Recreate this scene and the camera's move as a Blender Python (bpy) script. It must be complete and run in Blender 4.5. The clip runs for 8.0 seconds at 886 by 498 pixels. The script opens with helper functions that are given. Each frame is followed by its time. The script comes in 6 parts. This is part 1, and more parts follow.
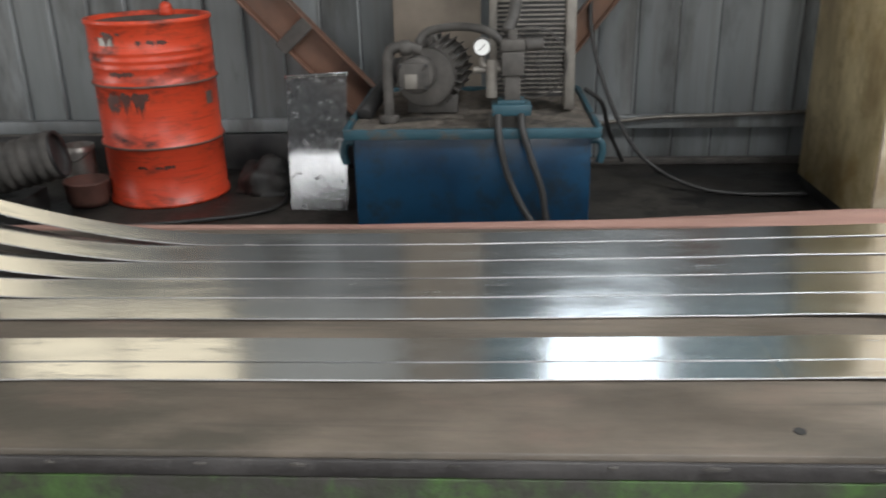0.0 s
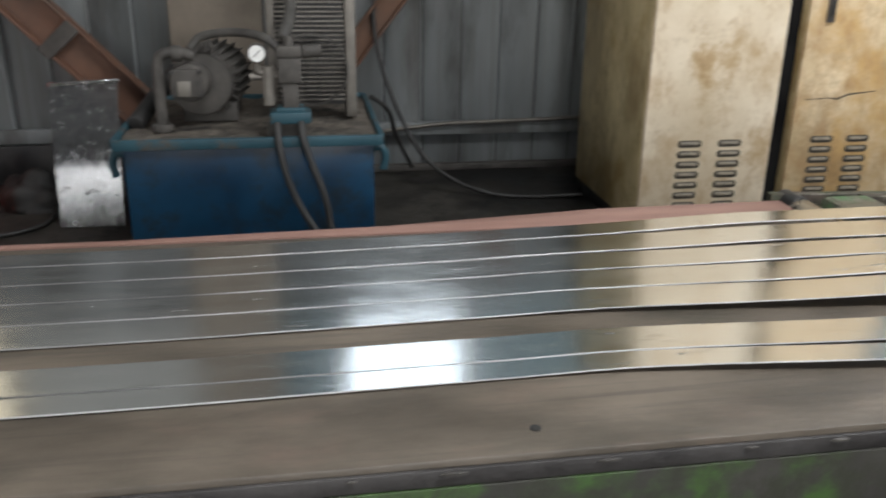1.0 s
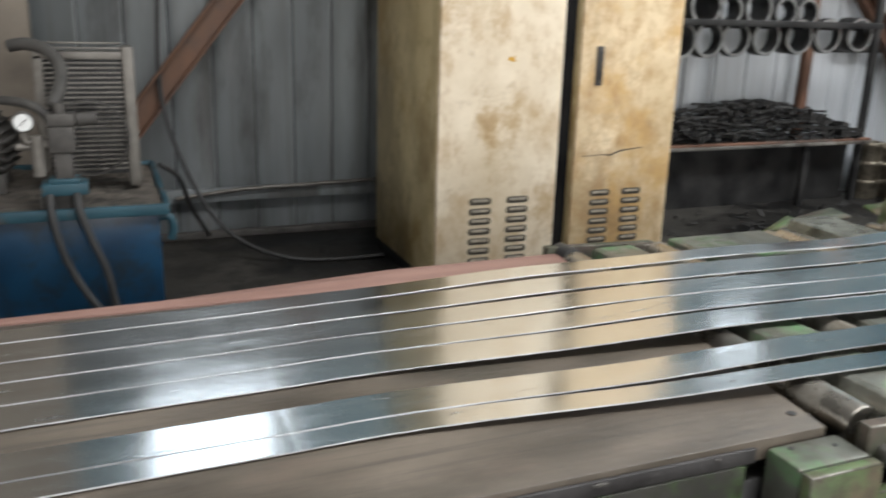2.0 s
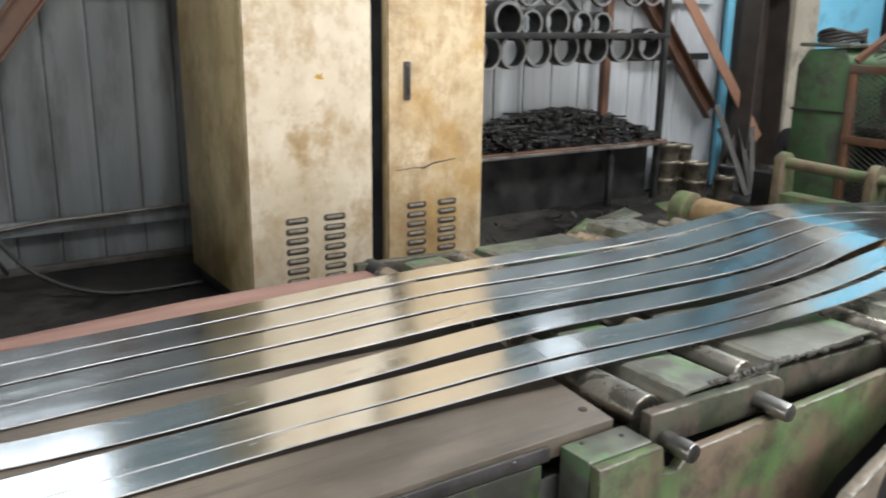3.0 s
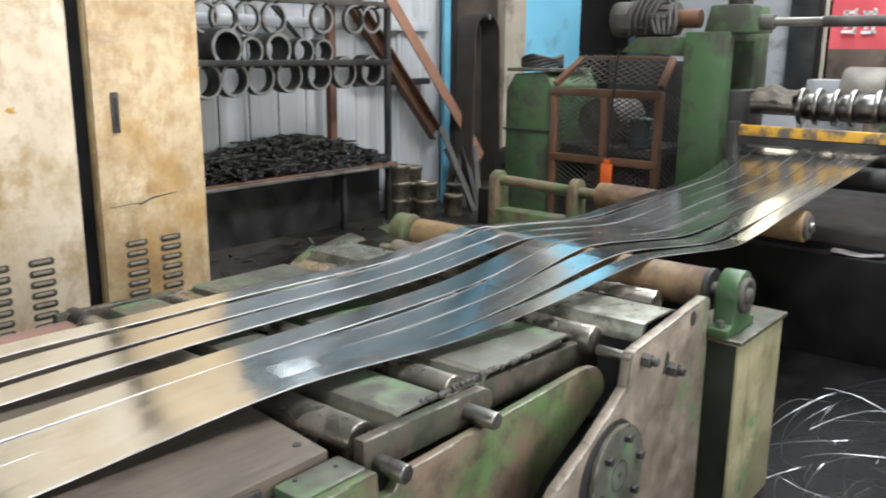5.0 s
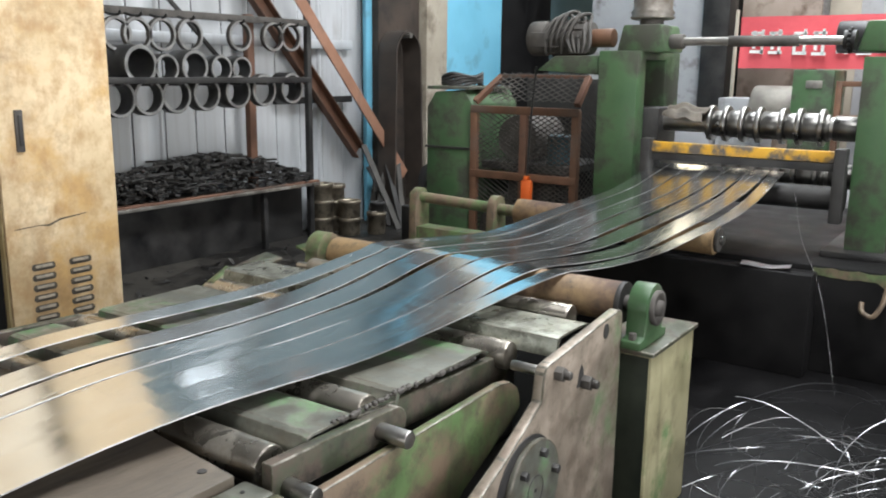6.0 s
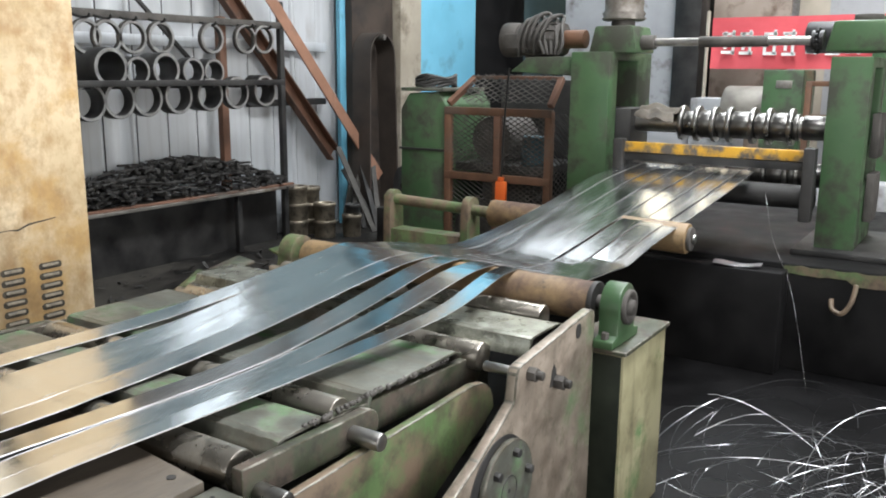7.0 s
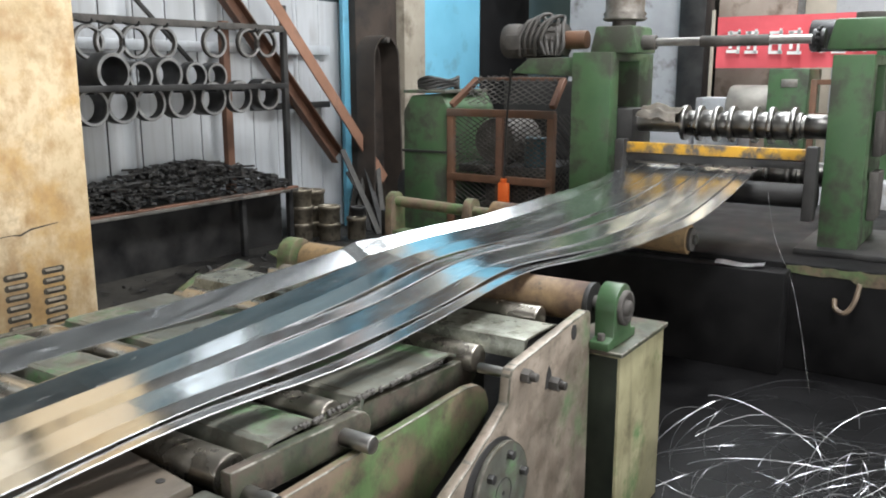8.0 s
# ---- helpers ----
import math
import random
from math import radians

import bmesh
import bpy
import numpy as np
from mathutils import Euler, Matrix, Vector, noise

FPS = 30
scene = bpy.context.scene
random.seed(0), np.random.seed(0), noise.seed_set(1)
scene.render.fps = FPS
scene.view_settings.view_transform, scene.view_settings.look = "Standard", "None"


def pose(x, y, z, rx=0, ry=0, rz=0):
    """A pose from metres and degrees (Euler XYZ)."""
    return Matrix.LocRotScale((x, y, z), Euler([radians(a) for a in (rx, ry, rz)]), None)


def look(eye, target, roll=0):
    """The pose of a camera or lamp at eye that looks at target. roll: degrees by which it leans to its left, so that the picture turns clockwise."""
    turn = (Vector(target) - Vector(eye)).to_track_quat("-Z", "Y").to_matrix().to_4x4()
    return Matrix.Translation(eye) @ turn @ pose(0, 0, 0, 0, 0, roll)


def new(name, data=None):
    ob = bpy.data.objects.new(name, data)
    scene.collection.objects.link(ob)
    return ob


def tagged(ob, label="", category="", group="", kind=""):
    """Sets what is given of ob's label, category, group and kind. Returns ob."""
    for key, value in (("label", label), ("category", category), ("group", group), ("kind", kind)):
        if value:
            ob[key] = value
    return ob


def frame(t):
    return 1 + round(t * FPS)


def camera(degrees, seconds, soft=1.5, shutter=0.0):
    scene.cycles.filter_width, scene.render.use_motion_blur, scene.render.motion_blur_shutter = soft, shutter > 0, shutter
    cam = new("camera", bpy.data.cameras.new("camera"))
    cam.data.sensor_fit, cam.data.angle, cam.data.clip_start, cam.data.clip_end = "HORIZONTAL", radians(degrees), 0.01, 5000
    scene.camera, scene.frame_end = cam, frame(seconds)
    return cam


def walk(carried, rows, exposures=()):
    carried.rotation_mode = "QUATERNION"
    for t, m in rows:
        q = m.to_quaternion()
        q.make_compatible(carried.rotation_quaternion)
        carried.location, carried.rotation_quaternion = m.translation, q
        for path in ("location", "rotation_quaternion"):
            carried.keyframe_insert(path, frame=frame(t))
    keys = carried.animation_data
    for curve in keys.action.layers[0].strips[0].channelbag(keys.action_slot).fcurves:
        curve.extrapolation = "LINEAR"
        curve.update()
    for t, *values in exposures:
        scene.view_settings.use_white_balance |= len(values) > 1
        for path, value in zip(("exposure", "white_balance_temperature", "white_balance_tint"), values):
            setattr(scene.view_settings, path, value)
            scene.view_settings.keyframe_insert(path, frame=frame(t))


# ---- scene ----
cam = camera(55.13, 8.0, soft=1.9, shutter=0.5)
PATH = [
    (0.0, pose(0.1885, -0.0004, 1.2545, 69.022, 1.232, 2.854)),
    (0.5, pose(0.2430, -0.0002, 1.2608, 68.941, 0.186, -2.191)),
    (1.0, pose(0.3089, 0.0299, 1.2436, 69.512, -0.843, -9.529)),
    (1.5, pose(0.3439, 0.0351, 1.2501, 71.204, -1.322, -14.883)),
    (2.0, pose(0.4036, 0.0261, 1.2513, 73.812, -1.622, -21.917)),
    (3.3, pose(0.5005, -0.0125, 1.2642, 75.169, -0.528, -35.813)),
    (3.5, pose(0.5113, -0.0137, 1.2602, 75.383, -0.507, -37.327)),
    (4.0, pose(0.5274, -0.0185, 1.2660, 75.720, -0.454, -41.383)),
    (4.5, pose(0.5479, -0.0356, 1.2693, 76.203, -0.455, -46.162)),
    (5.0, pose(0.5688, -0.0541, 1.2729, 76.796, -0.518, -50.449)),
    (6.5, pose(0.6076, -0.0824, 1.2682, 78.280, -0.630, -56.412)),
    (7.0, pose(0.6091, -0.0876, 1.2687, 78.177, -0.455, -56.916)),
    (7.5, pose(0.6135, -0.0997, 1.2709, 78.186, -0.117, -56.684)),
    (8.0, pose(0.6328, -0.1192, 1.2682, 78.310, 0.081, -56.348)),
]
walk(cam, PATH, exposures=[(0.0, -0.14), (0.5, -0.20), (1.0, -0.42), (1.5, -0.34), (2.0, -0.28), (3.5, -0.16), (5.0, -0.10), (8.0, -0.08)])

# ---- world and light ----
world = bpy.data.worlds.new("sky")
scene.world = world
world.use_nodes = True
wn = world.node_tree.nodes
sky = wn.new("ShaderNodeTexSky")
sky.sky_type, sky.sun_disc = "NISHITA", False
sky.sun_elevation, sky.sun_rotation = radians(40), radians(200)
world.node_tree.links.new(sky.outputs[0], wn["Background"].inputs[0])
wn["Background"].inputs[1].default_value = 0.12


def area(name, loc, target, sx, sy, watts, color):
    d = bpy.data.lights.new(name, "AREA")
    d.shape, d.size, d.size_y, d.energy, d.color = "RECTANGLE", sx, sy, watts, color
    ob = new(name, d)
    ob.matrix_world = look(loc, target)
    return ob


# daylight through the roof lights, the row of high windows and the open end of the hall
area("roof_light_daylight", (3.0, -0.1, 5.15), (3.0, -0.1, 0), 5.0, 1.3, 430, (0.975, 0.985, 1.0))
area("roof_light_daylight", (7.5, 1.6, 5.15), (7.5, 1.6, 0), 5.0, 1.1, 300, (0.91, 0.96, 1.0))
area("gate_daylight", (-3.4, -4.9, 1.5), (-3.4, 0, 1.5), 2.6, 2.8, 120, (1.0, 0.985, 0.96))
area("gate_daylight", (-6.9, 1.6, 1.6), (0, 1.6, 1.6), 2.6, 2.6, 115, (1.0, 0.985, 0.96))
# second south gate, unseen, added to brighten the south-facing machine sides
area("gate_daylight", (2.2, -4.9, 1.6), (2.6, 0, 1.4), 2.4, 2.8, 240, (0.98, 0.99, 1.0))

# ---- materials ----


def ramp(nt, stops):
    n = nt.nodes.new("ShaderNodeValToRGB")
    e = n.color_ramp.elements
    while len(e) < len(stops):
        e.new(0.5)
    for k, (p, c) in zip(e, stops):
        k.position, k.color = p, (*c, 1)
    return n


def mat(name, dark, light, scale=6.0, rough=(0.45, 0.7), metal=0.0, bump=0.15, stain=None, stain_at=0.62,
        stain_scale=2.5, stretch=(1, 1, 1), fine=60.0, stain_metal=0.0, stain_rough=0.8, fixed=False, spec=0.5, grime=None, grime_at=0.6, grime_scale=12.0, streak=None, streak_at=0.58, run=(26, 26, 1.6)):
    m = bpy.data.materials.new(name)
    m.use_nodes = True
    nt = m.node_tree
    b = nt.nodes["Principled BSDF"]
    tc, info = nt.nodes.new("ShaderNodeTexCoord"), nt.nodes.new("ShaderNodeObjectInfo")
    off = nt.nodes.new("ShaderNodeVectorMath")
    off.operation = "MULTIPLY_ADD"
    off.inputs[1].default_value = stretch
    comb = nt.nodes.new("ShaderNodeCombineXYZ")
    mul = nt.nodes.new("ShaderNodeMath")
    mul.operation, mul.inputs[1].default_value = "MULTIPLY", 17.0
    nt.links.new(info.outputs["Random"], mul.inputs[0])
    nt.links.new(mul.outputs[0], comb.inputs[0])
    nt.links.new(mul.outputs[0], comb.inputs[2])
    b.inputs["Specular IOR Level"].default_value = spec
    if fixed:
        nt.links.new(nt.nodes.new("ShaderNodeNewGeometry").outputs["Position"], off.inputs[0])
    else:
        nt.links.new(tc.outputs["Object"], off.inputs[0])
        nt.links.new(comb.outputs[0], off.inputs[2])

    def tex(s, detail, r=0.6):
        n = nt.nodes.new("ShaderNodeTexNoise")
        n.inputs["Scale"].default_value, n.inputs["Detail"].default_value, n.inputs["Roughness"].default_value = s, detail, r
        nt.links.new(off.outputs[0], n.inputs["Vector"])
        return n

    n1, n3 = tex(scale, 7), tex(fine, 4)
    col = ramp(nt, [(0.3, dark), (0.7, light)])
    nt.links.new(n1.outputs[0], col.inputs[0])
    out = col.outputs[0]
    rr = nt.nodes.new("ShaderNodeMapRange")
    rr.inputs[1].default_value, rr.inputs[2].default_value = 0.3, 0.7
    rr.inputs[3].default_value, rr.inputs[4].default_value = rough
    nt.links.new(n1.outputs[0], rr.inputs[0])
    rout = rr.outputs[0]
    b.inputs["Metallic"].default_value = metal
    if stain:
        n2 = tex(stain_scale, 8, 0.65)
        f = ramp(nt, [(stain_at - 0.07, (0, 0, 0)), (stain_at + 0.05, (1, 1, 1))])
        nt.links.new(n2.outputs[0], f.inputs[0])
        mx = nt.nodes.new("ShaderNodeMix")
        mx.data_type = "RGBA"
        mx.inputs[7].default_value = (*stain, 1)
        nt.links.new(f.outputs[0], mx.inputs[0])
        nt.links.new(out, mx.inputs[6])
        out = mx.outputs[2]
        mr = nt.nodes.new("ShaderNodeMix")
        mr.inputs[3].default_value = stain_rough
        nt.links.new(f.outputs[0], mr.inputs[0])
        nt.links.new(rout, mr.inputs[2])
        rout = mr.outputs[0]
        if metal != stain_metal:
            mm = nt.nodes.new("ShaderNodeMix")
            mm.inputs[2].default_value, mm.inputs[3].default_value = metal, stain_metal
            nt.links.new(f.outputs[0], mm.inputs[0])
            nt.links.new(mm.outputs[0], b.inputs["Metallic"])
    if grime:
        n4 = tex(grime_scale, 9, 0.7)
        g = ramp(nt, [(grime_at - 0.1, (0, 0, 0)), (grime_at + 0.12, (1, 1, 1))])
        nt.links.new(n4.outputs[0], g.inputs[0])
        gx = nt.nodes.new("ShaderNodeMix")
        gx.data_type = "RGBA"
        gx.inputs[7].default_value = (*grime, 1)
        nt.links.new(g.outputs[0], gx.inputs[0])
        nt.links.new(out, gx.inputs[6])
        out = gx.outputs[2]
    if streak:
        sv = nt.nodes.new("ShaderNodeVectorMath")
        sv.operation, sv.inputs[1].default_value = "MULTIPLY", run
        nt.links.new(off.outputs[0], sv.inputs[0])
        sn = nt.nodes.new("ShaderNodeTexNoise")
        sn.inputs["Scale"].default_value, sn.inputs["Detail"].default_value, sn.inputs["Roughness"].default_value = 1.0, 6, 0.65
        nt.links.new(sv.outputs[0], sn.inputs["Vector"])
        sr = ramp(nt, [(streak_at - 0.12, (0, 0, 0)), (streak_at + 0.14, (1, 1, 1))])
        nt.links.new(sn.outputs[0], sr.inputs[0])
        sx = nt.nodes.new("ShaderNodeMix")
        sx.data_type = "RGBA"
        sx.inputs[7].default_value = (*streak, 1)
        nt.links.new(sr.outputs[0], sx.inputs[0])
        nt.links.new(out, sx.inputs[6])
        out = sx.outputs[2]
    nt.links.new(out, b.inputs["Base Color"])
    nt.links.new(rout, b.inputs["Roughness"])
    bp = nt.nodes.new("ShaderNodeBump")
    bp.inputs["Strength"].default_value, bp.inputs["Distance"].default_value = bump, 0.004
    nt.links.new(n3.outputs[0], bp.inputs["Height"])
    nt.links.new(bp.outputs[0], b.inputs["Normal"])
    return m


def glow(name, color, strength):
    m = bpy.data.materials.new(name)
    m.use_nodes = True
    nt = m.node_tree
    e = nt.nodes.new("ShaderNodeEmission")
    e.inputs[0].default_value, e.inputs[1].default_value = (*color, 1), strength
    nt.links.new(e.outputs[0], nt.nodes["Material Output"].inputs[0])
    return m


M = dict(
    zinc=mat("galvanized_steel", (0.66, 0.68, 0.69), (0.78, 0.80, 0.81), 9, (0.12, 0.22), 1.0, 0.03, stretch=(0.5, 3, 1), fine=40,
             stain=(0.58, 0.59, 0.59), stain_at=0.66, stain_scale=14, stain_metal=1.0, stain_rough=0.30, fixed=True),
    trim=mat("bright_edge_trim", (0.58, 0.58, 0.60), (0.8, 0.8, 0.82), 20, (0.3, 0.45), 1.0, 0.02),
    rim=mat("machined_ring_face", (0.26, 0.26, 0.255), (0.50, 0.50, 0.49), 20, (0.3, 0.5), 0.7, 0.05),
    zinc_old=mat("weathered_galvanized_sheet", (0.5, 0.51, 0.52), (0.75, 0.76, 0.77), 26, (0.1, 0.25), 1.0, 0.16,
                 stain=(0.12, 0.13, 0.13), stain_at=0.68, stain_scale=26, stain_metal=0.9),
    edge_soft=mat("burred_strip_edge", (0.16, 0.16, 0.16), (0.74, 0.74, 0.74), 3.0, (0.36, 0.6), 1.0, 0.02, stretch=(0.6, 9, 1), fixed=True),
    floor=mat("oily_concrete", (0.022, 0.0205, 0.0185), (0.075, 0.068, 0.058), 2.2, (0.55, 0.9), 0, 0.6, grime=(0.012, 0.011, 0.010), grime_at=0.58, grime_scale=9,
              stain=(0.009, 0.0088, 0.0088), stain_at=0.53, stain_scale=1.1, stain_rough=0.35, fine=35, spec=0.25),
    wall=mat("grey_wall_sheet", (0.145, 0.155, 0.158), (0.245, 0.26, 0.263), 2.0, (0.4, 0.6), 0.05, 0.1, stretch=(1.6, 1, 0.35), streak=(0.16, 0.16, 0.155), streak_at=0.62, run=(14, 1, 1.2),
             stain=(0.09, 0.09, 0.085), stain_at=0.58, stain_scale=1.6),
    wall_light=mat("pale_wall_sheet", (0.43, 0.452, 0.475), (0.61, 0.63, 0.655), 2.0, (0.3, 0.5), 0.15, 0.1, stretch=(1.6, 1, 0.35), streak=(0.42, 0.43, 0.44), streak_at=0.62, run=(14, 1, 1.2),
                   stain=(0.40, 0.40, 0.40), stain_at=0.63, stain_scale=2),
    wall_mid=mat("upper_wall_sheet", (0.30, 0.30, 0.29), (0.42, 0.42, 0.40), 2.0, (0.4, 0.6), 0.1, 0.1, stretch=(1.6, 1, 0.35)),
    wall_teal=mat("upper_teal_grey_sheet", (0.055, 0.094, 0.105), (0.10, 0.145, 0.158), 2.0, (0.4, 0.6), 0.1, 0.1, stretch=(1.6, 1, 0.35)),
    taupe=mat("grimy_taupe_column", (0.12, 0.10, 0.08), (0.23, 0.195, 0.155), 3, (0.6, 0.8), 0, 0.2, stain=(0.07, 0.055, 0.045), stain_at=0.6),
    greendark=mat("oil_dark_green_bar", (0.028, 0.036, 0.02), (0.075, 0.088, 0.05), 9, (0.45, 0.7), 0.0, 0.25, stain=(0.085, 0.065, 0.05), stain_at=0.53, stain_scale=9, grime=(0.028, 0.024, 0.02), grime_at=0.56, grime_scale=22),
    moss=mat("flaking_green_on_grime", (0.016, 0.0145, 0.0125), (0.045, 0.041, 0.035), 6, (0.5, 0.75), 0, 0.4, stain=(0.034, 0.078, 0.014), stain_at=0.525, stain_scale=7, stain_rough=0.55, grime=(0.02, 0.022, 0.012), grime_at=0.5, grime_scale=26),
    plaster=mat("dull_plaster", (0.28, 0.283, 0.295), (0.42, 0.425, 0.44), 1.5, (0.7, 0.9), 0, 0.3, stain=(0.16, 0.15, 0.14), stain_at=0.6),
    beige_side=mat("darker_grimy_cream_paint", (0.42, 0.33, 0.165), (0.70, 0.585, 0.35), 2.4, (0.4, 0.6), 0, 0.14, grime=(0.25, 0.18, 0.085), grime_at=0.60, grime_scale=5,
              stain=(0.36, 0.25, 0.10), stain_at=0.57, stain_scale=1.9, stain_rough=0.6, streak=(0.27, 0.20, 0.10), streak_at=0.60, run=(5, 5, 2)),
    beige=mat("grimy_cream_paint", (0.56, 0.455, 0.31), (0.80, 0.70, 0.55), 2.6, (0.4, 0.62), 0, 0.12, grime=(0.30, 0.215, 0.125), grime_at=0.62, grime_scale=3.2, streak=(0.45, 0.32, 0.18), streak_at=0.58, run=(11, 11, 8),
              stain=(0.55, 0.36, 0.15), stain_at=0.63, stain_scale=3.2, stain_rough=0.6),
    beige_rust=mat("rust_smeared_cream_paint", (0.52, 0.39, 0.22), (0.78, 0.63, 0.42), 2.6, (0.4, 0.62), 0, 0.12, grime=(0.27, 0.165, 0.08), grime_at=0.60, grime_scale=3.6, streak=(0.42, 0.26, 0.12), streak_at=0.57, run=(12, 12, 8),
             stain=(0.56, 0.36, 0.15), stain_at=0.57, stain_scale=2.4, stain_rough=0.6),
    # louvre hoods: door paint coloured dark, with the slot's shade in it
    lip=mat("shade_dark_louvre_lip", (0.07, 0.058, 0.04), (0.20, 0.165, 0.115), 30, (0.5, 0.7), 0, 0.2),
    slot=mat("louvre_shadow_gap", (0.035, 0.030, 0.023), (0.09, 0.075, 0.055), 60, (0.7, 0.9), 0, 0.1),
    black=mat("black_rubber", (0.012, 0.012, 0.012), (0.04, 0.038, 0.036), 12, (0.5, 0.7), 0, 0.2),
    hose=mat("dusty_rubber_hose", (0.03, 0.027, 0.025), (0.085, 0.08, 0.072), 14, (0.6, 0.85), 0, 0.3),
    blue=mat("oily_blue_paint", (0.003, 0.022, 0.052), (0.006, 0.055, 0.115), 2.5, (0.3, 0.5), 0, 0.1, grime=(0.014, 0.018, 0.022), grime_at=0.6, grime_scale=9,
             stain=(0.012, 0.02, 0.028), stain_at=0.60, stain_scale=3.5, stain_rough=0.35),
    teal=mat("chipped_teal_paint", (0.012, 0.045, 0.062), (0.025, 0.08, 0.105), 6, (0.4, 0.6), 0, 0.2, stain=(0.08, 0.07, 0.06), stain_at=0.6, stain_scale=9),
    dust=mat("oil_dust_crust", (0.05, 0.042, 0.034), (0.16, 0.136, 0.112), 22, (0.75, 0.95), 0, 1.0, stain=(0.03, 0.026, 0.022), stain_at=0.58, stain_scale=6, fine=90),
    iron=mat("dusty_cast_iron", (0.035, 0.032, 0.029), (0.12, 0.11, 0.10), 9, (0.6, 0.85), 0.2, 0.4),
    alu=mat("dusty_aluminium", (0.115, 0.103, 0.09), (0.25, 0.232, 0.205), 8, (0.45, 0.65), 0.5, 0.25),
    brown=mat("brown_red_oxide_paint", (0.09, 0.046, 0.03), (0.20, 0.10, 0.063), 5, (0.5, 0.75), 0, 0.2, stain=(0.07, 0.055, 0.045), stain_at=0.6),
    brace_or=mat("faded_orange_flat_bar", (0.24, 0.12, 0.075), (0.36, 0.19, 0.125), 5, (0.5, 0.7), 0, 0.15, stain=(0.16, 0.10, 0.075), stain_at=0.64),
    orange_br=mat("orange_brown_paint", (0.075, 0.038, 0.022), (0.165, 0.08, 0.044), 6, (0.5, 0.7), 0, 0.2, stain=(0.12, 0.08, 0.06), stain_at=0.62),
    rustsheet=mat("brown_stained_sheet", (0.20, 0.155, 0.125), (0.36, 0.30, 0.25), 2, (0.5, 0.75), 0, 0.15, stain=(0.14, 0.10, 0.075), stain_at=0.58),
    rail=mat("greasy_dark_rail", (0.02, 0.018, 0.018), (0.065, 0.06, 0.058), 8, (0.4, 0.7), 0.1, 0.5, grime=(0.10, 0.095, 0.09), grime_at=0.68, grime_scale=30),
    blackgreen=mat("blackish_green", (0.006, 0.008, 0.006), (0.022, 0.028, 0.018), 7, (0.4, 0.6), 0, 0.2, spec=0.3),
    dark=mat("dark_grimy_steel_and_shade", (0.018, 0.018, 0.019), (0.06, 0.058, 0.056), 6, (0.35, 0.65), 0.4, 0.25),
    # black for oily plates, and for dark gaps and rooms coloured in
    oil_and_shade=mat("black_oil_plate_and_shade", (0.004, 0.0039, 0.0042), (0.0125, 0.012, 0.0122), 5, (0.35, 0.65), 0.0, 0.15, spec=0.12),
    blackfloor=mat("black_floor_film", (0.0018, 0.0017, 0.0019), (0.006, 0.0056, 0.006), 3, (0.4, 0.7), 0, 0.2, spec=0.15),
    green=mat("worn_green_paint", (0.058, 0.112, 0.04), (0.125, 0.19, 0.076), 6, (0.34, 0.6), 0, 0.2, grime=(0.06, 0.046, 0.033), grime_at=0.58, grime_scale=16, streak=(0.075, 0.055, 0.042), streak_at=0.62, run=(14, 14, 5),
              stain=(0.155, 0.112, 0.075), stain_at=0.505, stain_scale=4.6, stain_rough=0.55),
    green_top=mat("green_enamel", (0.036, 0.083, 0.036), (0.075, 0.142, 0.062), 3, (0.35, 0.5), 0, 0.1, grime=(0.045, 0.042, 0.034), grime_at=0.6, grime_scale=6,
                  stain=(0.045, 0.055, 0.035), stain_at=0.55, stain_scale=3),
    olive=mat("rubbed_olive_steel", (0.23, 0.215, 0.12), (0.43, 0.395, 0.245), 6, (0.32, 0.55), 0.2, 0.2, grime=(0.10, 0.085, 0.05), grime_at=0.64, grime_scale=9, streak=(0.16, 0.145, 0.085), streak_at=0.64, run=(22, 22, 2),
              stain=(0.07, 0.17, 0.055), stain_at=0.60, stain_scale=4),
    plate=mat("bare_oily_plate", (0.185, 0.155, 0.122), (0.39, 0.325, 0.265), 9, (0.3, 0.55), 0.25, 0.2, grime=(0.10, 0.08, 0.058), grime_at=0.60, grime_scale=20, streak=(0.17, 0.13, 0.10), streak_at=0.60, run=(10, 10, 6),
              stain=(0.10, 0.17, 0.075), stain_at=0.61, stain_scale=3.0),
    deck=mat("worn_deck_plate", (0.082, 0.086, 0.072), (0.185, 0.19, 0.162), 9, (0.26, 0.5), 0.35, 0.2, grime=(0.09, 0.082, 0.065), grime_at=0.58, grime_scale=26, streak=(0.12, 0.11, 0.085), streak_at=0.6, run=(30, 5, 30),
             stain=(0.075, 0.18, 0.065), stain_at=0.585, stain_scale=4.5),
    deck_pale=mat("rubbed_pale_plate", (0.16, 0.168, 0.135), (0.37, 0.38, 0.325), 14, (0.2, 0.42), 0.5, 0.3, grime=(0.085, 0.08, 0.06), grime_at=0.54, grime_scale=20),
    worn=mat("shiny_worn_edge", (0.07, 0.062, 0.05), (0.34, 0.32, 0.28), 34, (0.3, 0.5), 0.6, 0.1, stain=(0.06, 0.055, 0.035), stain_at=0.52, stain_scale=11, stain_metal=0.1),
    steel=mat("polished_steel", (0.26, 0.25, 0.235), (0.47, 0.46, 0.44), 12, (0.24, 0.42), 1.0, 0.05),
    toolsteel=mat("oily_tool_steel", (0.10, 0.097, 0.093), (0.22, 0.215, 0.205), 12, (0.26, 0.42), 1.0, 0.05),
    bright=mat("ground_tool_steel", (0.20, 0.195, 0.19), (0.36, 0.35, 0.34), 12, (0.24, 0.40), 1.0, 0.04),
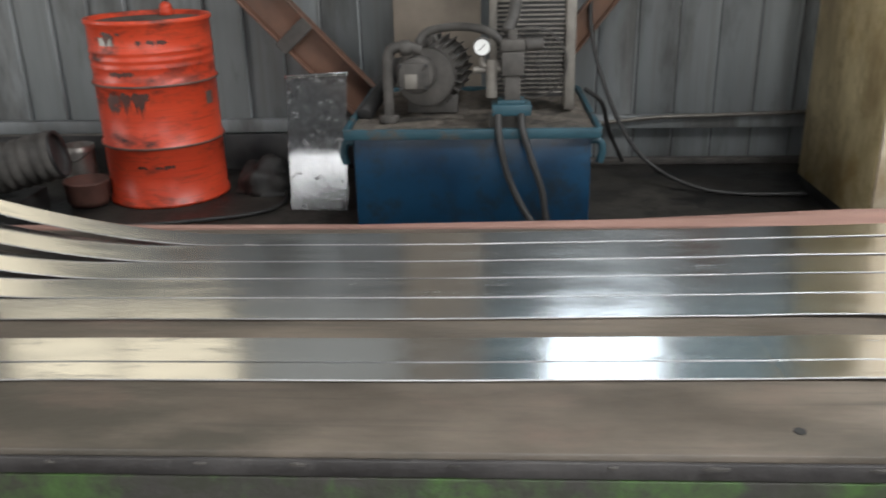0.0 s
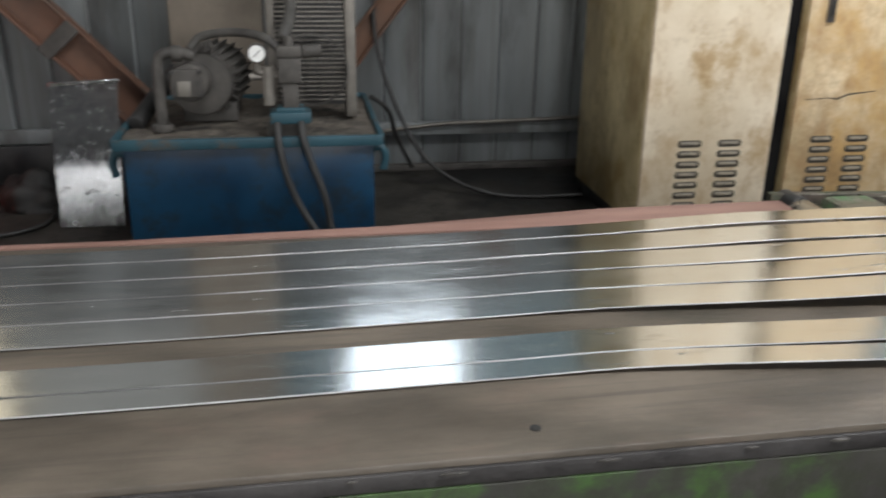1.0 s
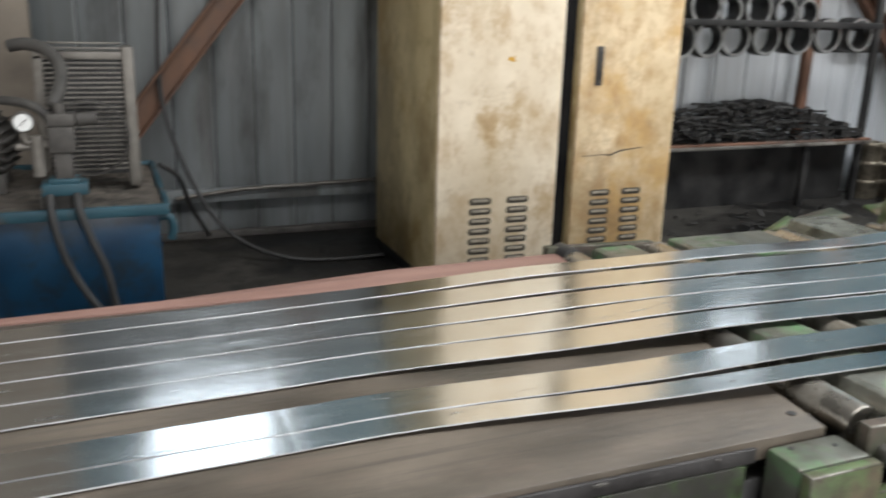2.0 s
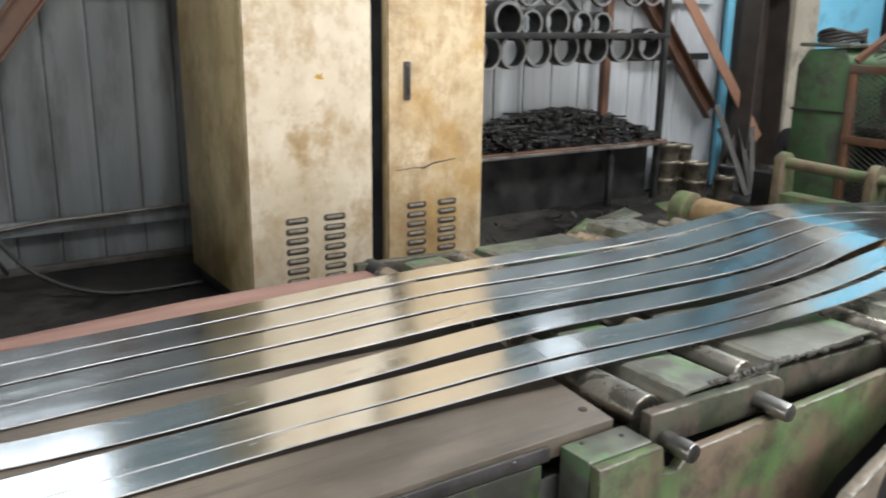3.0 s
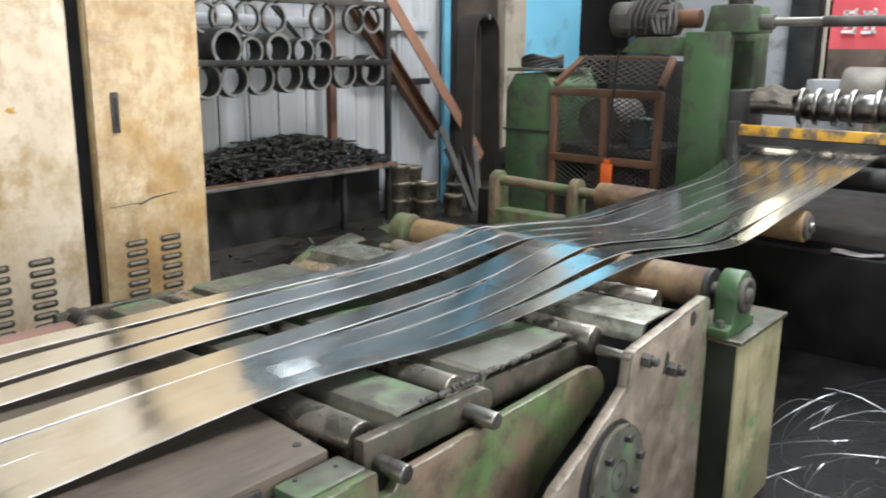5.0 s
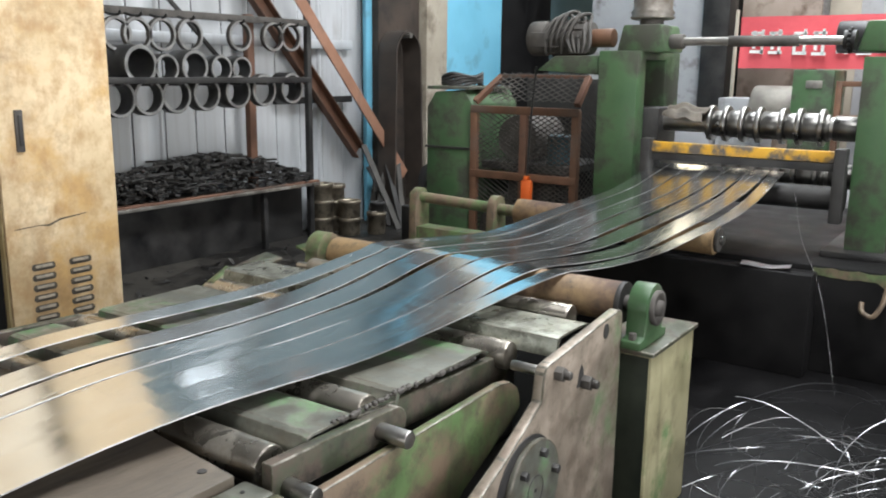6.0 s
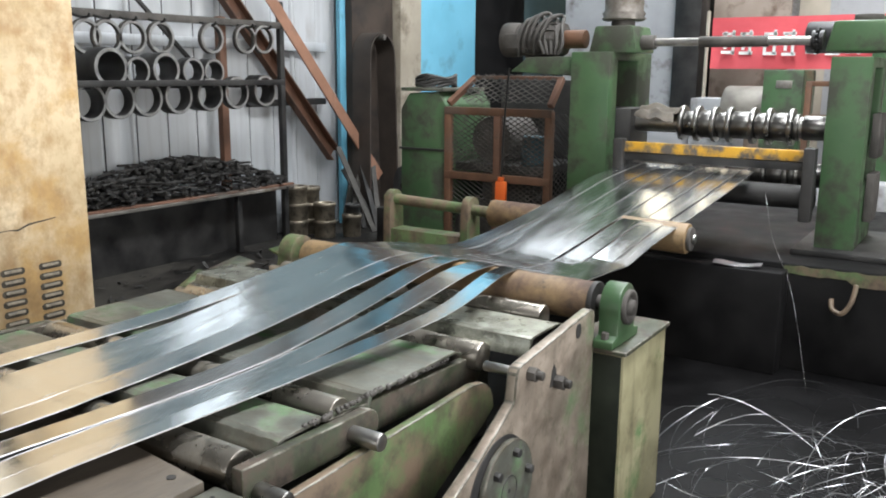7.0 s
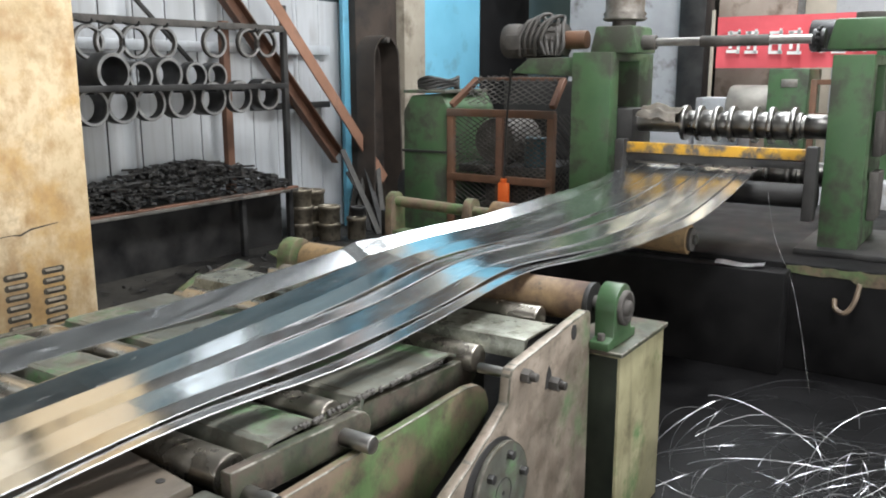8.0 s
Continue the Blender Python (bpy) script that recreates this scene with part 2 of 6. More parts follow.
    roll=mat("oiled_roller_steel", (0.30, 0.275, 0.235), (0.52, 0.48, 0.42), 7, (0.2, 0.36), 0.95, 0.1, stain=(0.10, 0.085, 0.06), stain_at=0.6),
    rollbrown=mat("tan_coated_roller", (0.145, 0.092, 0.046), (0.29, 0.195, 0.098), 6, (0.4, 0.6), 0, 0.2, stain=(0.09, 0.055, 0.04), stain_at=0.54, grime=(0.05, 0.042, 0.033), grime_at=0.62, grime_scale=18),
    wood=mat("greasy_table_board", (0.050, 0.041, 0.032), (0.148, 0.120, 0.092), 5.0, (0.34, 0.6), 0, 0.3, grime=(0.135, 0.095, 0.075), grime_at=0.64, grime_scale=4, stretch=(0.6, 1.5, 1), streak=(0.05, 0.043, 0.035), streak_at=0.65, run=(3, 30, 1),
             stain=(0.062, 0.054, 0.042), stain_at=0.56, stain_scale=2.6, stain_rough=0.4, fine=45),
    woodred=mat("reddish_board_edge", (0.17, 0.09, 0.07), (0.30, 0.175, 0.14), 4, (0.55, 0.8), 0, 0.35, stretch=(0.4, 3, 1)),
    red=mat("orange_red_drum_paint", (0.52, 0.045, 0.018), (0.70, 0.078, 0.03), 2.5, (0.28, 0.42), 0, 0.08, stretch=(1, 1, 2.4),
            grime=(0.30, 0.05, 0.025), grime_at=0.63, grime_scale=11, streak=(0.20, 0.035, 0.02), streak_at=0.66, run=(4, 4, 40), stain=(0.055, 0.020, 0.015), stain_at=0.605, stain_scale=3.4, stain_rough=0.6),
    smear=mat("black_oil_smear", (0.035, 0.016, 0.013), (0.11, 0.035, 0.024), 30, (0.4, 0.6), 0, 0.1),
    red_dark=mat("rubbed_drum_ring", (0.07, 0.045, 0.038), (0.20, 0.10, 0.075), 14, (0.5, 0.7), 0, 0.2),
    yellow=mat("chipped_yellow_paint", (0.50, 0.26, 0.02), (0.62, 0.35, 0.03), 8, (0.4, 0.6), 0, 0.2, stain=(0.10, 0.085, 0.07), stain_at=0.52, stain_scale=9),
    brass=mat("tarnished_brass", (0.17, 0.145, 0.11), (0.40, 0.35, 0.275), 10, (0.34, 0.55), 0.75, 0.15, grime=(0.06, 0.05, 0.04), grime_at=0.6, grime_scale=22),
    hot=mat("hazard_orange_plastic", (0.80, 0.13, 0.02), (0.90, 0.19, 0.04), 10, (0.4, 0.5), 0, 0.05),
    skyblue=mat("sky_blue_panel", (0.14, 0.42, 0.58), (0.19, 0.52, 0.70), 2, (0.4, 0.6), 0, 0.05, stain=(0.14, 0.34, 0.46), stain_at=0.62),
    banner=mat("red_banner_cloth", (0.60, 0.075, 0.09), (0.72, 0.12, 0.14), 3, (0.7, 0.9), 0, 0.2),
    white=mat("white_paint", (0.7, 0.7, 0.68), (0.82, 0.82, 0.8), 5, (0.5, 0.7), 0, 0.1),
    cream=mat("dull_cream_column", (0.32, 0.28, 0.22), (0.50, 0.45, 0.37), 2, (0.6, 0.8), 0, 0.2, stain=(0.2, 0.17, 0.13), stain_at=0.6),
    cloth=mat("oily_rag", (0.05, 0.043, 0.035), (0.15, 0.13, 0.105), 12, (0.8, 0.95), 0, 0.5),
    rubble=mat("dark_scrap_bars", (0.014, 0.014, 0.014), (0.05, 0.047, 0.044), 14, (0.5, 0.8), 0.1, 0.4),
    tin=mat("dirty_tinplate", (0.2, 0.18, 0.16), (0.42, 0.40, 0.37), 9, (0.25, 0.5), 0.8, 0.1, stain=(0.10, 0.08, 0.06), stain_at=0.58),
    umber=mat("umber_painted_steel", (0.028, 0.021, 0.017), (0.075, 0.055, 0.043), 3, (0.5, 0.75), 0, 0.2, stain=(0.03, 0.026, 0.024), stain_at=0.58),
    belt=mat("worn_leather_belt", (0.030, 0.023, 0.019), (0.068, 0.053, 0.043), 7, (0.55, 0.8), 0, 0.3),
    pot=mat("rusty_pot", (0.06, 0.025, 0.018), (0.13, 0.055, 0.04), 12, (0.6, 0.8), 0, 0.3),
    sky_win=glow("daylight_beyond_window", (0.84, 0.93, 1.0), 4.4),
    warm_win=glow("sunlit_yard_beyond_window", (1.0, 0.88, 0.66), 1.5),
    roof=mat("dark_roof_sheet", (0.20, 0.205, 0.21), (0.30, 0.305, 0.31), 2, (0.5, 0.7), 0.1, 0.1),
    dim_win=glow("dull_daylight_beyond_dusty_window", (0.84, 0.93, 1.0), 2.7),
    gold_win=glow("warm_sky_beyond_window", (1.0, 0.89, 0.66), 5.0),
    rooflight=glow("roof_light_sheet", (0.92, 0.97, 1.0), 4.5),
)

# ---- building helpers ----


def box(bm, x0, x1, y0, y1, z0, z1, bev=0.0):
    r = bmesh.ops.create_cube(bm, size=1.0, matrix=Matrix.LocRotScale(((x0 + x1) / 2, (y0 + y1) / 2, (z0 + z1) / 2), None, (x1 - x0, y1 - y0, z1 - z0)))
    if bev:
        es = list({e for v in r["verts"] for e in v.link_edges})
        bmesh.ops.bevel(bm, geom=es, offset=bev, segments=2, affect="EDGES", profile=0.5)
    return bm


def cyl(bm, a, b, r, n=20, r2=None, bev=0.0):
    a, b = Vector(a), Vector(b)
    d = b - a
    m = Matrix.Translation((a + b) / 2) @ d.to_track_quat("Z", "Y").to_matrix().to_4x4()
    res = bmesh.ops.create_cone(bm, cap_ends=True, segments=n, radius1=r, radius2=r if r2 is None else r2, depth=d.length, matrix=m)
    if bev:
        caps = [f for f in {f for v in res["verts"] for f in v.link_faces} if len(f.verts) > 4]
        es = list({e for f in caps for e in f.edges})
        bmesh.ops.bevel(bm, geom=es, offset=bev, segments=2, affect="EDGES", profile=0.5)
    return bm


def lathe(bm, profile, m, n=28):
    """Turns a profile of (radius, height) round the local z axis."""
    rings = []
    for r, h in profile:
        rings.append([bm.verts.new(m @ Vector((r * math.cos(2 * math.pi * k / n), r * math.sin(2 * math.pi * k / n), h))) for k in range(n)])
    for p, q in zip(rings, rings[1:]):
        for k in range(n):
            bm.faces.new((p[k], p[(k + 1) % n], q[(k + 1) % n], q[k]))
    return bm


def smooth_line(pts, n=8):
    pts = [Vector(p) for p in pts]
    out = []
    for i in range(len(pts) - 1):
        p0, p1, p2, p3 = pts[max(i - 1, 0)], pts[i], pts[i + 1], pts[min(i + 2, len(pts) - 1)]
        for k in range(n):
            t = k / n
            out.append(0.5 * ((2 * p1) + (p2 - p0) * t + (2 * p0 - 5 * p1 + 4 * p2 - p3) * t * t + (3 * p1 - p0 - 3 * p2 + p3) * t ** 3))
    out.append(pts[-1])
    return out


def pipe(bm, pts, r, n=10, steps=8):
    line = smooth_line(pts, steps)
    rings, up = [], Vector((0.13, 0.21, 1)).normalized()
    for i, p in enumerate(line):
        d = (line[min(i + 1, len(line) - 1)] - line[max(i - 1, 0)]).normalized()
        s = d.cross(up)
        if s.length < 1e-3:
            s = d.cross(Vector((1, 0, 0)))
        s.normalize()
        u = s.cross(d).normalized()
        up = u
        rings.append([bm.verts.new(p + (s * math.cos(2 * math.pi * k / n) + u * math.sin(2 * math.pi * k / n)) * r) for k in range(n)])
    for p, q in zip(rings, rings[1:]):
        for k in range(n):
            bm.faces.new((p[k], p[(k + 1) % n], q[(k + 1) % n], q[k]))
    bm.faces.new(rings[0][::-1])
    bm.faces.new(rings[-1])
    return bm


def slab(bm, poly, axis, a, b, bev=0.0):
    """A plate: a polygon in the plane across axis ('x': (y, z), 'y': (x, z), 'z': (x, y)), thick from a to b."""
    def at(p, v):
        return {"x": (v, p[0], p[1]), "y": (p[0], v, p[1]), "z": (p[0], p[1], v)}[axis]
    lo = [bm.verts.new(at(p, a)) for p in poly]
    hi = [bm.verts.new(at(p, b)) for p in poly]
    fs = [bm.faces.new(lo[::-1]), bm.faces.new(hi)]
    n = len(poly)
    for k in range(n):
        fs.append(bm.faces.new((lo[k], lo[(k + 1) % n], hi[(k + 1) % n], hi[k])))
    bmesh.ops.recalc_face_normals(bm, faces=fs)
    if bev:
        bmesh.ops.bevel(bm, geom=list({e for f in fs for e in f.edges}), offset=bev, segments=2, affect="EDGES", profile=0.5)
    return bm


def beam(bm, a, b, w, h, side=(0, 1, 0), bev=0.003):
    """A bar of w by h from a to b; h lies along side."""
    a, b = Vector(a), Vector(b)
    d = (b - a).normalized()
    s = Vector(side)
    s = (s - d * s.dot(d)).normalized()
    u = s.cross(d)
    m = Matrix((u, s, d)).transposed().to_4x4()
    m.translation = (a + b) / 2
    r = bmesh.ops.create_cube(bm, size=1.0, matrix=m @ Matrix.Diagonal((w, h, (b - a).length, 1)))
    if bev:
        bmesh.ops.bevel(bm, geom=list({e for v in r["verts"] for e in v.link_edges}), offset=bev, segments=1, affect="EDGES")
    return bm


ORIGIN = {}


def finish(name, bm, material, angle=40):
    me = bpy.data.meshes.new(name)
    for f in bm.faces:
        f.smooth = True
    for e in bm.edges:
        if len(e.link_faces) == 2 and e.calc_face_angle(0) > radians(angle):
            e.smooth = False
    bm.to_mesh(me)
    bm.free()
    me.materials.append(material if not isinstance(material, str) else M[material])
    return me


def thing(name, loc, label, category, group="", kind=""):
    ob = new(name)
    ob.location, ob.empty_display_size = loc, 0.1
    ORIGIN[ob] = Vector(loc)
    return tagged(ob, label, category, group, kind)


def part(name, bm, material, parent, label="", angle=40):
    o = ORIGIN[parent]
    for v in bm.verts:
        v.co -= o
    ob = new(name, finish(name, bm, material, angle))
    ob.parent = parent
    ORIGIN[ob] = o
    return tagged(ob, label)


def worn_edges(ob):
    """The bevelled edges are rubbed to bright metal."""
    me = ob.data
    me.materials.append(M["worn"])
    for p in me.polygons:
        n = len(p.vertices)
        co = [me.vertices[v].co for v in p.vertices]
        if n <= 4 and min((co[k] - co[k - 1]).length for k in range(n)) < 0.0045:
            p.material_index = 1
    return ob


def single(name, bm, material, label, category, kind="", group=""):
    ob = new(name, finish(name, bm, material))
    ORIGIN[ob] = Vector((0, 0, 0))
    return tagged(ob, label, category, group, kind)


def B():
    return bmesh.new()

# ---- the hall ----
WALL_Y = 4.62
bm = B()
box(bm, -7, 16, -5, 9, -0.2, 0)
single("floor", bm, "floor", "dark oil-stained concrete workshop floor", "floor", "structure")
WINDOWS = [(-2.95, -1.36, 2.10, 3.0), (0.53, 1.26, 2.14, 3.0), (2.02, 2.62, 2.16, 2.95), (4.22, 4.84, 2.32, 2.95)]
bm = B()
xs = [-7.0]
for i, (a, b, za, zb) in enumerate(WINDOWS):
    if i == 1:
        box(bm, xs[-1], 0.0, WALL_Y + 0.02, WALL_Y + 0.14, 0, 5.2)
        wall_north = single("wall_north", bm, "wall_mid", "grey ribbed sheet metal workshop wall, grimy near the floor", "wall", "structure")
        bm = B()
        xs.append(0.0)
    box(bm, xs[-1], a, WALL_Y + 0.02, WALL_Y + 0.14, 0, 5.2)
    box(bm, a, b, WALL_Y + 0.02, WALL_Y + 0.14, 0, za)
    box(bm, a, b, WALL_Y + 0.02, WALL_Y + 0.14, zb, 5.2)
    xs.append(b)
box(bm, xs[-1], 16, WALL_Y + 0.02, WALL_Y + 0.14, 0, 5.2)
single("wall_north_east", bm, "wall_teal", "teal-grey ribbed sheet metal workshop wall", "wall", "structure")
for i, (a, b, za, zb) in enumerate(WINDOWS):
    bm = B()
    for x in (a, b):
        box(bm, x - 0.03, x + 0.03, WALL_Y - 0.015, WALL_Y + 0.15, za - 0.03, zb + 0.03, 0.004)
    for z in (za, zb):
        box(bm, a + 0.03, b - 0.03, WALL_Y - 0.01, WALL_Y + 0.15, z - 0.03, z + 0.03, 0.004)
    box(bm, (a + b) / 2 - 0.015, (a + b) / 2 + 0.015, WALL_Y + 0.03, WALL_Y + 0.07, za + 0.03, zb - 0.03, 0.003)
    single("window_%d" % (i + 1), bm, "alu", "high dusty metal-framed window bright with daylight", "window", "structure")
    bm = B()
    box(bm, a - 0.2, b + 0.2, WALL_Y + 0.4, WALL_Y + 0.42, 1.9, 3.3)
    single("backdrop_%d" % (i + 1), bm, ("warm_win", "sky_win", "dim_win", "dim_win")[i], "bright daylight beyond the window", "backdrop", "structure")


def wall_panel_mesh(w, h, material):
    """A cladding sheet with three raised seams."""
    bm = B()
    step = w / 4
    prof = []
    for k in range(4):
        s = k * step
        prof += [(s, 0), (s + 0.002, 0.014), (s + 0.012, 0.014), (s + 0.014, -0.012), (s + 0.020, -0.012), (s + 0.022, 0)]
    prof.append((w, 0))
    lo = [bm.verts.new((x, -y, 0)) for x, y in prof]
    hi = [bm.verts.new((x, -y, h)) for x, y in prof]
    for k in range(len(prof) - 1):
        bm.faces.new((lo[k], lo[k + 1], hi[k + 1], hi[k]))
    me = finish("panel", bm, material, 20)
    me.materials.append(M["dark"])
    for k, p in enumerate(me.polygons):
        p.material_index = int(k % 6 in (3, 4))
    return me


def ribbed_panel_mesh(h):
    """A pale cladding sheet with three deep folded ribs, each with an open joint beside it."""
    bm = B()
    prof = []
    for k in range(3):
        s = k * 0.25
        prof += [(s, 0), (s + 0.006, 0.026), (s + 0.026, 0.026), (s + 0.030, -0.016), (s + 0.054, -0.016), (s + 0.056, 0)]
    prof.append((0.75, 0))
    lo = [bm.verts.new((x, -y, 0)) for x, y in prof]
    hi = [bm.verts.new((x, -y, h)) for x, y in prof]
    for k in range(len(prof) - 1):
        bm.faces.new((lo[k], lo[k + 1], hi[k + 1], hi[k]))
    me = finish("panel", bm, "wall_light", 20)
    me.materials.append(M["dark"])
    for k, p in enumerate(me.polygons):
        p.material_index = int(k % 6 in (3, 4))
    return me


low, light = wall_panel_mesh(0.84, 2.06, "wall"), ribbed_panel_mesh(1.84)
for k in range(11):
    ob = new("panel", low)
    ob.location, ob.parent = (-6.6 + 0.84 * k, WALL_Y, 0.0), wall_north
for k in range(5):
    ob = new("panel", light)
    ob.location, ob.parent = (2.64 + 0.75 * k, WALL_Y, 0.0), wall_north
for nm, z, x0, x1, mt in (("girt", 0.235, -6.5, 2.9, "wall"), ("girt", 1.42, -6.5, 1.8, "wall"), ("girt", 1.45, 2.9, 6.0, "wall_light")):
    bm = B()
    box(bm, x0, x1, WALL_Y - 0.065, WALL_Y - 0.024, z - 0.035, z + 0.035, 0.004)
    part(nm, bm, mt, wall_north, "horizontal wall rail")
bm = B()
box(bm, -6.5, 2.9, WALL_Y - 0.07, WALL_Y - 0.024, 0.0, 0.035, 0.004)
part("sill", bm, "iron", wall_north)
bm = B()
box(bm, -6.5, -0.42, WALL_Y - 0.10, WALL_Y - 0.072, 0.0, 0.196, 0.003)
part("skirting", bm, "dark", wall_north, "dark oily skirting board")

bm = B()
box(bm, -7.15, -7, -5, 0.2, 0, 5.2)
box(bm, -7.15, -7, 3.0, 4.7, 0, 5.2)
box(bm, -7.15, -7, 0.2, 3.0, 3.0, 5.2)
single("wall_west", bm, "plaster", "dull plaster end wall with an open gate", "wall", "structure")
bm = B()
box(bm, -7, -4.75, -5.15, -5, 0, 5.2)
box(bm, -1.25, 0.9, -5.15, -5, 0, 5.2)
box(bm, 3.5, 16, -5.15, -5, 0, 5.2)
box(bm, -4.75, -1.25, -5.15, -5, 3.0, 5.2)
box(bm, 0.9, 3.5, -5.15, -5, 3.0, 5.2)
single("wall_south", bm, "plaster", "dull plaster wall with two wide open gates, one added for its light", "wall", "structure")
bm = B()
XE = 9.2
box(bm, XE, XE + 0.15, 2.72, 3.95, 0, 2.8)
box(bm, XE, XE + 0.15, 4.95, 8, 0, 5.2)
box(bm, XE, XE + 0.15, 3.95, 4.95, 2.6, 2.8)
box(bm, XE, XE + 0.15, 2.72, 4.95, 4.1, 5.2)
box(bm, XE, XE + 0.15, 2.72, 2.78, 2.8, 4.1)
box(bm, XE, XE + 0.15, 3.75, 4.95, 2.8, 4.1)
wall_east = single("wall_east", bm, "plaster", "pale grey partition wall with a dark doorway", "wall", "structure")
bm = B()
for y in (2.81, 3.27, 3.72):
    box(bm, XE - 0.02, XE + 0.16, y - 0.03, y + 0.03, 2.8, 4.1, 0.004)
single("window_5", bm, "alu", "high metal-framed window in the end wall", "window", "structure")
bm = B()
box(bm, XE + 0.5, XE + 0.52, 2.5, 4.0, 2.7, 4.3)
single("backdrop_5", bm, "gold_win", "warm bright daylight beyond the end window", "backdrop", "structure")
bm = B()
box(bm, XE - 0.12, XE + 0.16, 2.46, 2.72, 0, 5.2, 0.01)
single("column_1", bm, "dark", "dark grey square hall column", "column", "structure")
bm = B()
box(bm, XE + 1.0, XE + 1.1, -5, 2.46, 0, 5.2)
single("wall_far", bm, "cream", "brownish far wall of the hall", "wall", "structure")
# the back room's darkness is put into this wall's colour
bm = B()
box(bm, XE + 1.5, XE + 1.6, 2.4, 8, 0, 5.2)
single("wall_dark_room", bm, "oil_and_shade", "wall coloured black to stand in for an unlit back room", "wall", "structure")
for k, (y0, y1, mt) in enumerate(((1.62, 1.94, "plaster"), (0.85, 1.35, "plaster"), (2.02, 2.16, "skyblue"))):
    bm = B()
    box(bm, XE + 0.96, XE + 0.995, y0 * 1.1, y1 * 1.1, 0, 3.0, 0.004)
    part("panel", bm, mt, wall_east)
bm = B()
box(bm, XE + 0.3, XE + 0.34, 1.72, 2.46, 0, 3.0, 0.004)
single("panel_brown", bm, "rustsheet", "brown stained sheet panel beyond the banner", "panel", "structure")
bm = B()
SKYL = [(0.5, 6.5, -0.75, 0.80), (5.7, 10.0, 1.05, 2.15), (7.2, 11.5, 3.2, 4.4)]
cx = sorted({-7.0, 16.0} | {v for h in SKYL for v in h[:2]})
cy = sorted({-5.0, 9.0} | {v for h in SKYL for v in h[2:]})
for x0, x1 in zip(cx, cx[1:]):
    for y0, y1 in zip(cy, cy[1:]):
        if not any(h[0] <= x0 and x1 <= h[1] and h[2] <= y0 and y1 <= h[3] for h in SKYL):
            box(bm, x0, x1, y0, y1, 5.2, 5.3)
single("ceiling", bm, "roof", "dark sheet metal roof with translucent roof lights", "ceiling", "structure")
for x0, x1, y0, y1 in SKYL:
    bm = B()
    box(bm, x0, x1, y0, y1, 5.31, 5.32)
    single("roof_light", bm, "rooflight", "milky translucent roof light sheet", "roof light", "structure")

# columns and blue panel past the rack
bm = B()
box(bm, 6.17, 6.73, 4.42, 4.60, 0, 5.2, 0.01)
single("column_2", bm, "umber", "dark brown steel hall column", "column", "structure")
bm = B()
box(bm, 6.76, 7.08, 4.36, 4.58, 0, 5.2, 0.012)
single("column_3", bm, "cream", "dull cream hall column", "column", "structure")
bm = B()
box(bm, 7.12, 8.15, 4.44, 4.50, 0, 5.2, 0.006)
single("panel_blue_wide", bm, "skyblue", "bright sky blue wall panel", "panel", "structure")
# no opening here: a black panel gives the doorway's darkness
bm = B()
box(bm, 8.16, 9.19, 4.44, 4.50, 0, 5.2, 0.006)
single("doorway", bm, "oil_and_shade", "black panel standing in for an unlit doorway beside the blue panel", "doorway", "structure")
bm = B()
box(bm, 6.085, 6.16, 4.48, 4.52, 0, 5.2, 0.004)
single("panel_blue", bm, "skyblue", "bright sky blue wall panel", "panel", "structure")
bm = B()
box(bm, -0.30, 0.15, WALL_Y - 0.16, WALL_Y - 0.07, 0, 5.2, 0.008)
single("column_4", bm, "taupe", "grimy taupe painted steel column against the wall", "column", "structure")


def channel(name, a, b, w, d, material, label):
    """A C-section brace from a to b."""
    t = thing(name, a, label, "brace")
    A, Bv = Vector(a), Vector(b)
    u = (Bv - A).normalized().cross(Vector((0, 1, 0))).normalized()
    bm = B()
    beam(bm, A, Bv, w, 0.012)
    part("web", bm, material, t)
    for s in (-1, 1):
        bm = B()
        o = u * (s * (w / 2 - 0.006)) + Vector((0, -d / 2 - 0.006, 0))
        beam(bm, A + o, Bv + o, 0.012, d)
        part("flange", bm, material, t)
    return t


c = channel("steel_brace", (-0.30, 4.46, 0.22), (-1.62, 4.46, 1.62), 0.19, 0.075, "brown", "brown steel channel brace leaning to the wall")
bm = B()
beam(bm, (-0.775, 4.385, 0.71), (-0.825, 4.385, 0.765), 0.20, 0.035)
part("clamp", bm, "iron", c, "grey steel clamp plate")
channel("steel_brace", (0.50, 4.47, 0.55), (1.45, 4.47, 1.75), 0.12, 0.06, "orange_br", "orange-brown steel brace leaning to the wall")

# ---- slitting line: table ----
TZ = 0.577
table = thing("work_table", (0, 1.5, 0), "long low machine table with a greasy brown board top", "table")
bm = B()
slab(bm, [(-4.2, 0.985), (1.515, 0.985), (1.63, 1.90), (-4.2, 1.90)], "z", TZ - 0.04, TZ, 0.004)
part("tabletop", bm, "wood", table, "greasy brown board top")
bm = B()
slab(bm, [(-4.2, 1.903), (0.2, 1.903), (1.636, 1.903), (1.60, 2.035), (1.07, 2.025), (0.51, 1.955), (-0.12, 1.925), (-4.2, 1.95)], "z", TZ - 0.035, TZ + 0.004, 0.004)
part("edge_board", bm, "woodred", table, "reddish worn edge board")
bm = B()
box(bm, -4.2, 1.36, 0.9765, 0.984, TZ - 0.036, TZ - 0.010, 0.0015)
part("edge_rail", bm, "rail", table, "dark oily steel angle under the board")
bm = B()
box(bm, -4.2, 1.34, 0.974, 0.984, 0.06, TZ - 0.037, 0.002)
part("side_panel", bm, "moss", table, "green painted side panel rubbed to bare grey")
